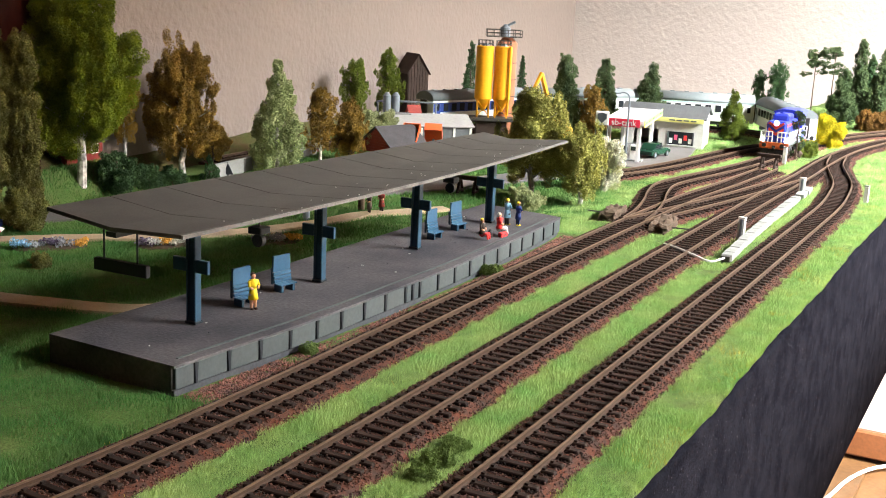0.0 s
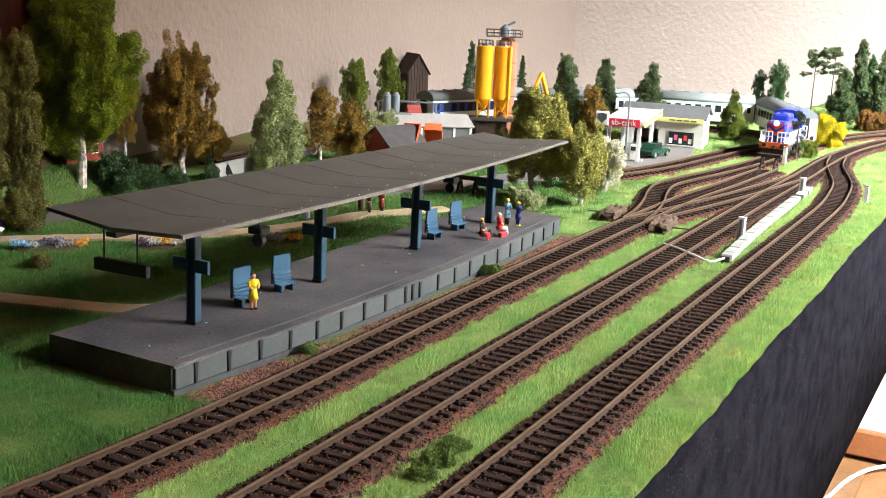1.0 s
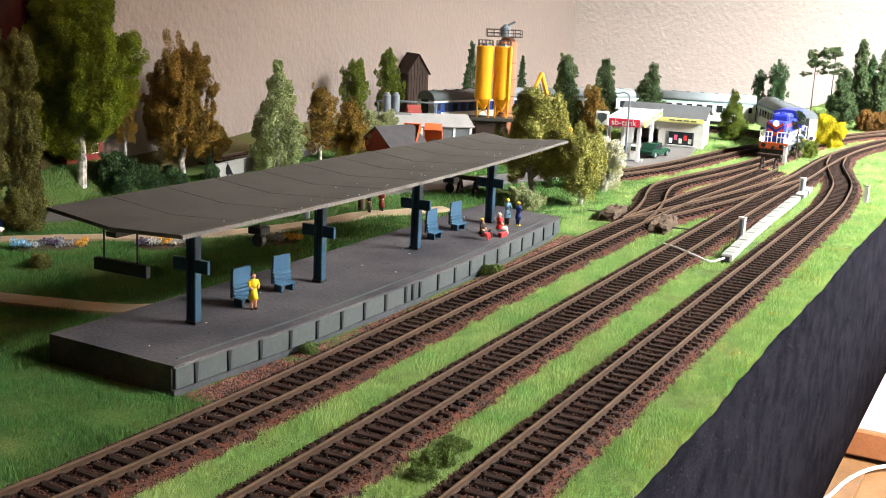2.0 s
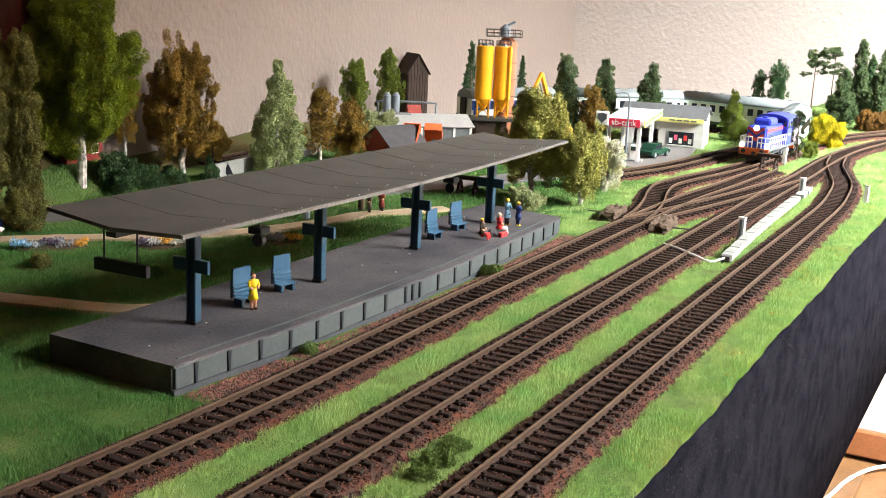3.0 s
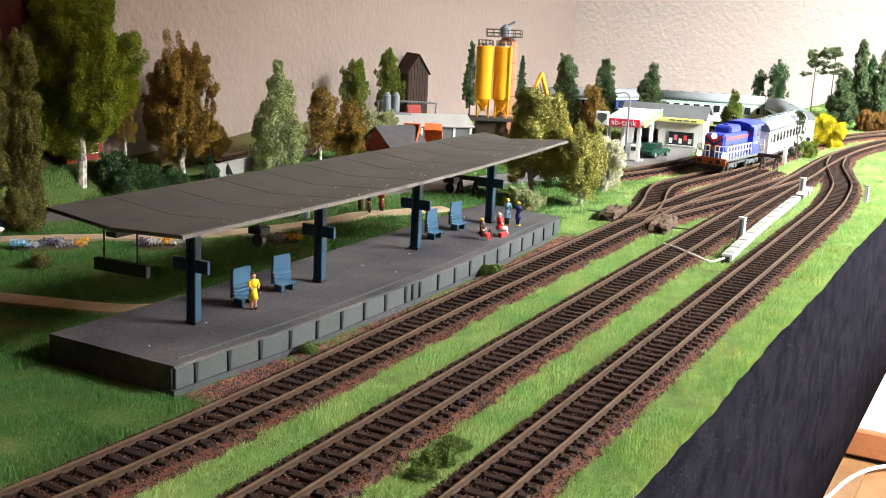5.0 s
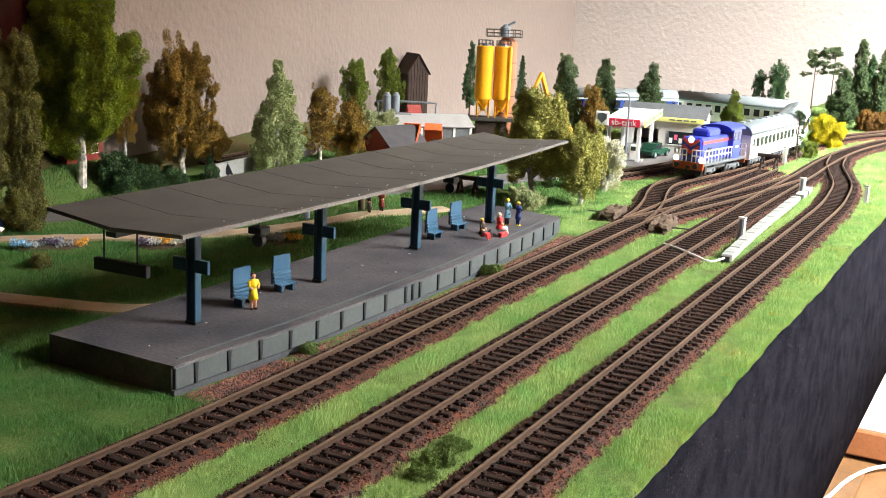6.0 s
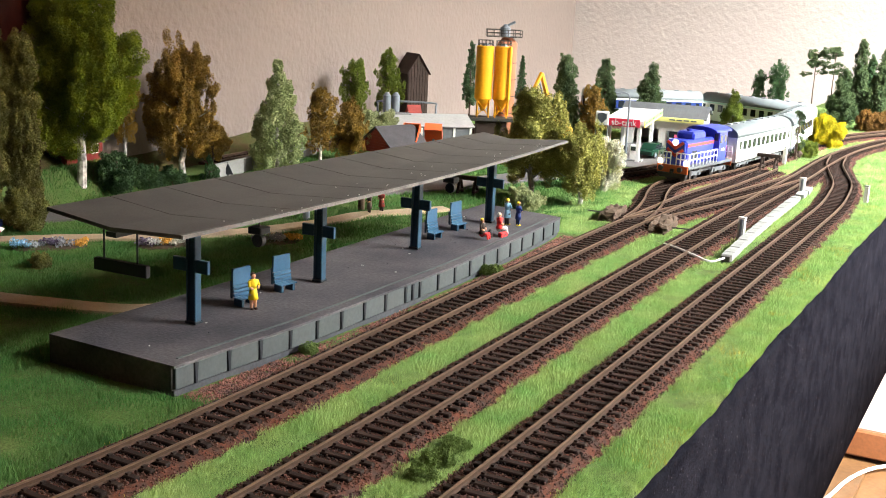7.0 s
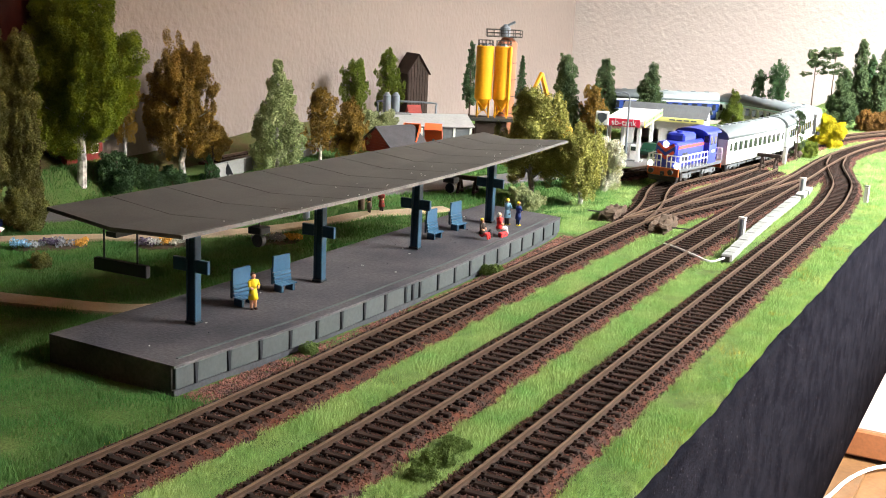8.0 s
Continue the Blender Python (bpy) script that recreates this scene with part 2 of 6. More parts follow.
def spline(pts, step=0.004):
    """A smooth line through points, sampled evenly."""
    p = [np.array(q, float) for q in pts]
    p = [2 * p[0] - p[1]] + p + [2 * p[-1] - p[-2]]
    out = []
    for i in range(1, len(p) - 2):
        n = max(2, int(np.linalg.norm(p[i + 1] - p[i]) / 0.002))
        for k in range(n):
            t = k / n
            out.append(0.5 * (2 * p[i] + (p[i + 1] - p[i - 1]) * t + (2 * p[i - 1] - 5 * p[i] + 4 * p[i + 1] - p[i + 2]) * t * t
                              + (3 * p[i] - p[i - 1] - 3 * p[i + 1] + p[i + 2]) * t ** 3))
    out.append(p[-2])
    out = np.array(out)
    s = np.concatenate([[0], np.cumsum(np.linalg.norm(np.diff(out, axis=0), axis=1))])
    ss = np.arange(0, s[-1], step)
    return np.stack([np.interp(ss, s, out[:, i]) for i in range(out.shape[1])], 1)


def ground_z(x, y):
    """The level of the scenery, a little under the rail heads."""
    u, w = np.clip((y - 0.665) / 0.03, 0, 1), np.clip((0.745 - x) / 0.04, 0, 1)
    return -0.007 + 0.024 * u * u * (3 - 2 * u) * w * w * (3 - 2 * w)


# ---- the room ----
def wall_y(x):
    return 0.738 + 0.12 * (x - 0.81)


def room():
    t = 0.1
    ya, yb = wall_y(ROOM_X0 - t), wall_y(ROOM_X1 + t)
    bm = bmesh.new()
    vs = [bm.verts.new(p) for z in (FLOOR_Z - 0.05, CEIL_Z) for p in ((ROOM_X0 - t, ya, z), (ROOM_X1 + t, yb, z), (ROOM_X1 + t, yb + t, z), (ROOM_X0 - t, ya + t, z))]
    for f in ((0, 1, 5, 4), (1, 2, 6, 5), (2, 3, 7, 6), (3, 0, 4, 7), (4, 5, 6, 7), (3, 2, 1, 0)):
        bm.faces.new([vs[i] for i in f])
    bmesh.ops.recalc_face_normals(bm, faces=bm.faces)
    tagged(part("wall_north", bm, M_WALL_SHADE), "rough plastered wall behind the layout, colour darkened for shade", "wall", kind="structure")
    h, zc = CEIL_Z - FLOOR_Z, (CEIL_Z + FLOOR_Z) / 2
    tagged(part("wall_east", one(box, (ROOM_X1 + t / 2, -0.65, zc), (t, 3.4, h)), M_WALL_LIT), "rough plastered wall at the far end, colour lightened as if lit", "wall", kind="structure")
    # added closing walls, out of view, dark so that little light bounces back
    tagged(part("wall_west", one(box, (ROOM_X0 - t / 2, -0.75, zc), (t, 3.2, h)), M_CEIL), "unseen dark wall closing the room, added to cut bounced light", "wall", kind="structure")
    tagged(part("wall_south", one(box, (0.5, ROOM_Y0 - t / 2, zc), (3.9, t, h)), M_CEIL), "unseen dark wall opposite the layout, added to cut bounced light", "wall", kind="structure")
    # unseen ceiling slab, with the added roof window shaft that keeps light off the wall
    bm = bmesh.new()
    a, b, r = SHAFT_X, SHAFT_Y, 3.4
    for x0, x1, y0, y1 in ((-r, -a, -r, r), (a, r, -r, r), (-a, a, -r, -b), (-a, a, b, r)):
        box(bm, ((x0 + x1) / 2, (y0 + y1) / 2, 0.03), (x1 - x0, y1 - y0, 0.06), m=SHAFT)
    for s, w in ((-1, 0.04), (1, 0.04)):
        box(bm, (s * (a + w / 2), 0, SHAFT_D / 2 + 0.08), (w, 2 * b + 2 * w, SHAFT_D + 0.04), m=SHAFT)
        box(bm, (0, s * (b + w / 2), SHAFT_D / 2 + 0.08), (2 * a, w, SHAFT_D + 0.04), m=SHAFT)
    tagged(part("ceiling", bm, M_CEIL), "unseen dark ceiling with an added shaft that narrows the light", "ceiling", kind="structure")
    w = thing("window_1", "unseen white roof window frame added around the lamp", "window", SHAFT, kind="structure")
    for s in (-1, 1):
        part("window_frame", one(box, (s * (a - 0.016), 0, SHAFT_D + 0.035), (0.030, 2 * b - 0.002, 0.05), 0, 0.003), M_WHITE, w)
        part("window_frame", one(box, (0, s * (b - 0.016), SHAFT_D + 0.035), (2 * a - 0.064, 0.030, 0.05), 0, 0.003), M_WHITE, w)
    fl = tagged(part("floor", one(box, (0.5, -0.6, FLOOR_Z - 0.06), (3.9, 3.5, 0.1)), M_PARQUET), "warm orange-brown wooden parquet floor", "floor", kind="structure")
    plank = one(box, (0, 0, 0), (0.4, 0.068, 0.01), bevel=0.0008)
    me = bpy.data.meshes.new("plank")
    plank.to_mesh(me)
    plank.free()
    me.materials.append(M_PARQUET)
    for i in range(5):
        for j in range(14):
            p = new("plank", me)
            p.parent, p.location = fl, (0.45 + i * 0.402 + (j % 2) * 0.2 - 0.2, -0.66 + j * 0.07, FLOOR_Z - 0.005)
    tagged(part("baseboard", one(box, (ROOM_X1 - 0.009, 0.18, FLOOR_Z + 0.028), (0.018, 1.7, 0.056), bevel=0.004), M_SKIRT), "reddish-brown wooden skirting board along the white wall", "skirting", kind="structure")
    pts = spline([(1.947, 0.28, -0.705), (2.058, 0.256, -0.705), (2.158, 0.238, -0.705), (2.231, 0.212, -0.705), (2.273, 0.183, -0.705), (2.342, 0.116, -0.705)], 0.02)
    bm = bmesh.new()
    for a, b in zip(pts[:-1], pts[1:]):
        cyl(bm, a, b, 0.0035, n=8, caps=False)
    tagged(part("power_cable", bm, M_WHITE), "white power cable lying on the parquet floor", "cable")
    w = thing("wardrobe", "dark red-brown wooden wardrobe in the shaded corner", "wardrobe")
    w.matrix_world = pose(0.308, wall_y(0.308) - 0.009, 0, 0, 0, math.degrees(math.atan(0.12)))
    part("body", one(box, (0, 0, 0.345), (0.69, 0.014, 2.1), bevel=0.002), M_WARDROBE, w)
    part("door", one(box, (-0.17, -0.0100, 0.355), (0.335, 0.006, 1.98), bevel=0.0015), M_WARDROBE, w)
    part("door", one(box, (0.17, -0.0100, 0.355), (0.335, 0.006, 1.98), bevel=0.0015), M_WARDROBE, w)


def edge_y(x):
    return 0.1150 + 0.0008 * np.sin(23 * x) + 0.0004 * np.sin(71 * x + 1.3) + 0.0003 * np.sin(190 * x)


def back_y(x):
    """The rear edge of the layout: along the wall, then round the outside of the curve."""
    return np.minimum(wall_y(x) - 0.002, np.interp(x, [0, 1.36, 1.46, 1.55, 1.62, 1.66, 1.74, 2.2], [2, 0.80, 0.70, 0.61, 0.53, 0.44, 0.395, 0.37]))


def layout_board():
    """The scenery sheet, its table and the black cloth apron."""
    xs, ts = np.linspace(0.0, 2.2, 260), np.linspace(0, 1, 120) ** 1.4
    v = []
    for x in xs:
        y0, y1 = edge_y(x), back_y(x)
        for t in ts:
            y = y0 + (y1 - y0) * t
            v.append((x, y, ground_z(x, y) + 0.0016 * noise.noise((x * 25, y * 25, 0)) * (1 if t > 0 else 0)))
    n = len(ts)
    f = [(i * n + j, (i + 1) * n + j, (i + 1) * n + j + 1, i * n + j + 1) for i in range(len(xs) - 1) for j in range(n - 1)]
    g = raw("ground", v, f, M_SOIL)
    g.data.shade_smooth()
    tagged(g, "grassy model landscape base with soil patches", "ground", kind="structure")
    tb = thing("layout_table", "plain wooden table that carries the model layout", "table")
    part("tabletop", one(box, (1.1, 0.40, -0.125), (2.2, 0.56, 0.02)), M_SKIRT, tb)
    for x in (0.15, 1.0, 1.75):
        for y in (0.42, 0.62):
            part("leg", one(box, (x, y, (-0.135 + FLOOR_Z) / 2), (0.05, 0.05, -0.135 - FLOOR_Z)), M_SKIRT, tb)
    xs = np.linspace(0.0, 1.95, 300)
    v, f = [], []
    for i, x in enumerate(xs):
        wob = 0.0002 * math.sin(71 * x) + 0.0002 * math.sin(190 * x)
        for yy, z in ((0.1128, -0.0080 + wob), (0.1124, -0.010), (0.1120, -0.2), (0.124, -0.2), (0.124, -0.0088)):
            v.append((x, yy, z))
    for i in range(len(xs) - 1):
        for k in range(5):
            a, b = i * 5 + k, i * 5 + (k + 1) % 5
            f.append((a, a + 5, b + 5, b))
    ap = raw("apron", v, f, M_CLOTH)
    tagged(ap, "black felt apron covering the front edge of the layout", "apron", kind="structure")
    rng = np.random.default_rng(77)
    n = 5000
    x, z, a, ln = rng.uniform(0.25, 1.4, n), rng.uniform(-0.19, -0.012, n), rng.uniform(-0.5, 0.5, n), rng.uniform(0.0003, 0.0014, n)
    c = np.stack([x, np.full(n, 0.11195) + 0.0004 * (z + 0.19) / 0.18, z], 1)
    d = np.stack([np.sin(a) * ln, 0 * a, np.cos(a) * ln], 1)
    w = np.stack([np.full(n, 0.00013), 0 * a, 0 * a], 1)
    lint = raw("lint", np.stack([c - w, c + w, c + d], 1), np.arange(3 * n).reshape(-1, 3), M_FIBRE, ap, "pale lint caught in the black felt")
    tagged(lint, kind="stuff")
    # bank along the back wall
    xs = np.linspace(0.55, 1.3, 60)
    v, f = [], []
    prof = ((-0.024, -0.001), (-0.017, 0.006), (-0.007, 0.009), (-0.002, 0.016))
    for x in xs:
        for dy, dz in prof:
            y = wall_y(x) + dy
            v.append((x, y, ground_z(x, y) + dz + 0.002 * noise.noise((x * 30, dy * 60, 3))))
    n = len(prof)
    f = [(i * n + j, (i + 1) * n + j, (i + 1) * n + j + 1, i * n + j + 1) for i in range(len(xs) - 1) for j in range(n - 1)]
    tagged(raw("embankment", v, f, M_BANK), "low brown and green embankment along the wall", "embankment", kind="structure")


room()
layout_board()

# ---- tracks ----
T1 = [(0.13, 0.302), (0.25, 0.2868), (0.32, 0.2822), (0.40, 0.2803), (0.55, 0.2818), (0.70, 0.2805), (0.85, 0.2785), (1.0, 0.2738), (1.10, 0.2650), (1.24, 0.2560)]
T2 = [(0.15, 0.2197), (0.6, 0.2199), (1.0, 0.2185), (1.2, 0.2155), (1.34, 0.2155), (1.46, 0.2105), (1.56, 0.197), (1.66, 0.176), (1.85, 0.13)]
T3 = [(0.15, 0.1593), (0.6, 0.1593), (0.93, 0.159), (1.04, 0.1598), (1.115, 0.1645), (1.19, 0.173), (1.265, 0.19), (1.33, 0.204), (1.40, 0.2115)]
TL = [(0.84, 0.2787, 0), (0.9, 0.2835, 0), (0.96, 0.2945, 0), (1.0, 0.3045, 0), (1.05, 0.3125, 0), (1.1, 0.3075, 0), (1.16, 0.2965, 0), (1.25, 0.2825, 0), (1.338, 0.2745, 0), (1.42, 0.2735, 0), (1.485, 0.280, 0), (1.533, 0.299, 0), (1.565, 0.335, 0), (1.576, 0.382, 0), (1.567, 0.434, 0), (1.545, 0.482, 0), (1.508, 0.530, 0), (1.46, 0.578, 0), (1.39, 0.622, 0), (1.31, 0.658, 0), (1.22, 0.682, 0), (1.10, 0.698, 0), (0.95, 0.708, 0), (0.8, 0.702, 0)]
TX = [(0.86, 0.2783), (0.91, 0.2675), (1.01, 0.2475), (1.10, 0.2325), (1.20, 0.218)]
T0 = [(1.05, 0.385), (1.092, 0.371), (1.14, 0.357), (1.20, 0.345), (1.277, 0.335), (1.363, 0.322), (1.45, 0.301)]
T5 = [(1.44, 0.275), (1.53, 0.258), (1.63, 0.238), (1.72, 0.205), (1.85, 0.16)]


def sweep(bm, pts, off, prof, mi=0):
    """Draws a closed profile (side, up) along a line."""
    rows = []
    for i, p in enumerate(pts):
        d = pts[min(i + 1, len(pts) - 1)] - pts[max(i - 1, 0)]
        n = np.array([-d[1], d[0]]) / math.hypot(d[0], d[1])
        z = p[2] if len(p) > 2 else 0.0
        rows.append([bm.verts.new((p[0] + n[0] * (off + a), p[1] + n[1] * (off + a), z + b)) for a, b in prof])
    k = len(prof)
    for a, b in zip(rows[:-1], rows[1:]):
        for j in range(k):
            f = bm.faces.new((a[j], b[j], b[(j + 1) % k], a[(j + 1) % k]))
            f.material_index = mi
    bm.faces.new(rows[0])
    bm.faces.new(list(reversed(rows[-1])))


RAIL = [(-0.00045, -0.0007), (-0.0003, -0.0009), (-0.0003, -0.0020), (-0.0011, -0.0026), (0.0011, -0.0026), (0.0003, -0.0020), (0.0003, -0.0009), (0.00045, -0.0007)]
HEAD = [(-0.00045, -0.00068), (0.00045, -0.00068), (0.00045, -0.0001), (0.0003, 0.0), (-0.0003, 0.0), (-0.00045, -0.0001)]


def sleeper_mesh(name, half):
    bm = bmesh.new()
    box(bm, (0, 0, -0.0036), (0.0032, 2 * half, 0.0020), bevel=0.0004)
    for s in (-1, 1):
        for q in (-1, 1):
            box(bm, (0, s * 0.00875 + q * 0.0018, -0.0023), (0.0019, 0.0013, 0.0010))
    me = bpy.data.meshes.new(name)
    bm.to_mesh(me)
    bm.free()
    me.materials.append(M_SLEEPER)
    return me


SLEEPER = sleeper_mesh("sleeper", 0.0150)


def stones(name, pts, inner, outer, count, size, material, parent, z0, rng, rise=0.0006):
    """Loose stones on a strip along a line."""
    i = rng.integers(0, len(pts) - 1, count)
    d = pts[i + 1] - pts[i]
    n = np.stack([-d[:, 1], d[:, 0]], 1) / np.hypot(d[:, 0], d[:, 1])[:, None]
    off = rng.uniform(inner, outer, count) * rng.choice([-1, 1], count)
    p = pts[i, :2] + d[:, :2] * rng.random((count, 1)) + n * off[:, None]
    z = (pts[i, 2] if pts.shape[1] > 2 else 0) + z0 - np.maximum(0, np.abs(off) - 0.0155) * 0.55 + rng.uniform(-0.0003, rise, count)
    c = np.stack([p[:, 0], p[:, 1], z], 1)
    r = rng.uniform(0.5, 1.0, count) * size
    base = np.array([(1, 0, 0), (-1, 0, 0), (0, 1, 0), (0, -1, 0), (0, 0, 1), (0, 0, -1)], float)
    jit = base[None] * rng.uniform(0.6, 1.3, (count, 6, 1)) + rng.uniform(-0.35, 0.35, (count, 6, 3))
    v = c[:, None] + jit * r[:, None, None]
    tri = np.array([(0, 2, 4), (2, 1, 4), (1, 3, 4), (3, 0, 4), (2, 0, 5), (1, 2, 5), (3, 1, 5), (0, 3, 5)])
    f = (np.arange(count)[:, None, None] * 6 + tri[None]).reshape(-1, 3)
    ob = raw(name, v, f, material, parent)
    return tagged(ob, kind="stuff")


def track(line, label, spacing=0.008, density=1.0, start=0.0, stop=9.0, seed=1, bed=True):
    rng = np.random.default_rng(seed)
    t = thing("railway_track", label, "railway track", kind="structure")
    pts = spline(line, 0.006)
    pts = pts[(pts[:, 0] >= start) & (pts[:, 0] <= stop)]
    for s in (-1, 1):
        bm = one(sweep, pts, s * 0.00875, RAIL)
        r = part("rail", bm, M_RAIL, t)
        part("rail_head", one(sweep, pts, s * 0.00875, HEAD), M_RAILTOP, r, "worn brown-grey rail head")
    if bed:
        bm = one(sweep, pts, 0.0, [(-0.0225, -0.0078), (-0.0155, -0.0043), (0.0155, -0.0043), (0.0225, -0.0078)])
        part("ballast_bed", bm, M_BALLAST, t, "fine red-brown ballast bed")
        length = len(pts) * 0.006
        stones("ballast_stones", pts, 0.0, 0.0215, int(length * 30000 * density), 0.00062, M_STONE, t, -0.0038, rng)
        stones("dark_ballast", pts, 0.0, 0.0085, int(length * 6000 * density), 0.00055, M_CINDER, t, -0.0039, rng)
    fine = spline(line, spacing)
    fine = fine[(fine[:, 0] >= start) & (fine[:, 0] <= stop)]
    for i in range(len(fine) - 1):
        d = fine[i + 1] - fine[i]
        ob = new("sleeper", SLEEPER)
        ob.parent = t
        ob.matrix_basis = Matrix.Translation((fine[i][0], fine[i][1], fine[i][2] if len(fine[i]) > 2 else 0)) @ pose(0, 0, 0, 0, 0, math.degrees(math.atan2(d[1], d[0])) + rng.uniform(-1.2, 1.2))
    return t


track(T1, "brown weathered track beside the platform", 0.0076, seed=1, start=0.17)
track(T2, "brown weathered middle track on red ballast", 0.0078, seed=2, start=0.17)
track(T3, "brown weathered track near the layout edge", 0.0081, seed=3, start=0.2)
track(TL, "curved track that carries the passenger train", 0.009, 0.35, seed=4, start=0.86)
track(TX, "crossover track between two lines with worn rails", 0.009, 0.5, seed=5)
track(T0, "overgrown siding in front of the filling station", 0.009, 0.3, seed=6)
track(T5, "far track curving away behind the yellow bush", 0.009, 0.25, seed=7)

# ---- platform ----
PF = [(0.366, 0.3200), (0.405, 0.3170), (0.44, 0.3135), (0.48, 0.3112), (0.54, 0.3095), (0.60, 0.3080), (0.67, 0.3092), (0.74, 0.3118), (0.796, 0.3150)]
PB = [(0.368, 0.3965), (0.5, 0.391), (0.65, 0.387), (0.806, 0.3835)]
POSTS = [(0.4199, 0.3541), (0.5241, 0.3510), (0.6302, 0.3484), (0.7386, 0.3480)]
PZ = 0.007


def platform():
    t = thing("station_platform", "grey asphalt station platform with panelled edge", "platform")
    front, back = spline(PF, 0.004), spline(PB, 0.004)
    n = 40
    f = [front[int(i * (len(front) - 1) / n)] for i in range(n + 1)]
    b = [back[int(i * (len(back) - 1) / n)] for i in range(n + 1)]
    bm = bmesh.new()
    rows = []
    for (fx, fy), (bx, by) in zip(f, b):
        prof = [(fx, fy + 0.0012, -0.012), (fx, fy + 0.0012, PZ - 0.0012), (fx, fy - 0.0004, PZ - 0.0012), (fx, fy - 0.0004, PZ - 0.0002), (fx, fy, PZ)]
        for k in range(1, 6):
            u = k / 6
            x, y = fx + (bx - fx) * u, fy + (by - fy) * u
            prof.append((x, y, PZ + 0.0003 * noise.noise((x * 40, y * 40, 0))))
        prof += [(bx, by, PZ), (bx, by + 0.0002, -0.03)]
        rows.append([bm.verts.new(p) for p in prof])
    for a, c in zip(rows[:-1], rows[1:]):
        for j in range(len(a) - 1):
            bm.faces.new((a[j], c[j], c[j + 1], a[j + 1]))
    bm.faces.new(rows[0])
    bm.faces.new(list(reversed(rows[-1])))
    bmesh.ops.recalc_face_normals(bm, faces=bm.faces)
    part("slab", bm, M_PLAT, t)
    s = np.concatenate([[0], np.cumsum(np.linalg.norm(np.diff(front, axis=0), axis=1))])
    edges = [0.0, 0.0130] + [0.0130 + 0.0213 * k for k in range(1, 9)] + [0.191, 0.199] + [0.199 + 0.0213 * k for k in range(1, 11)]
    edges = [e for e in edges if e < s[-1]] + [s[-1]]
    for a, b in zip(edges[:-1], edges[1:]):
        if b - a < 0.003:
            continue
        p = np.array([np.interp((a + b) / 2, s, front[:, i]) for i in (0, 1)])
        q = np.array([np.interp(b, s, front[:, i]) for i in (0, 1)]) - np.array([np.interp(a, s, front[:, i]) for i in (0, 1)])
        part("edge_panel", one(box, (p[0], p[1] + 0.0004, 0.0008), (b - a - 0.0018, 0.0018, 0.0098), math.degrees(math.atan2(q[1], q[0])), 0.0003), M_FASCIA, t)
        if a > 0:
            c = np.array([np.interp(a, s, front[:, i]) for i in (0, 1)])
            bm = one(prism, [(-0.0006, -0.0040), (0.0006, -0.0040), (0.0012, 0.0057), (-0.0012, 0.0057)], -0.0012, 0.0010)
            bmesh.ops.transform(bm, matrix=pose(c[0], c[1], 0, 0, 0, math.degrees(math.atan2(q[1], q[0]))), verts=bm.verts)
            part("rib", bm, M_DARK, t, "dark tapered rib between the edge panels")
    bm = one(sweep, front[::3], 0.0, [(0.0016, -0.0145), (0.0016, -0.0042), (-0.0004, -0.0046), (-0.0010, -0.0145)])
    part("plinth", bm, M_FASCIA_DK, t, "dark concrete plinth under the edge panels")
    bm = one(sweep, front[2:-2:2], 0.006, [(-0.0006, PZ + 0.0001), (-0.0006, PZ + 0.0005), (0.0006, PZ + 0.0005), (0.0006, PZ + 0.0001)])
    part("edge_line", bm, M_FASCIA, t, "thin raised grey edge strip")


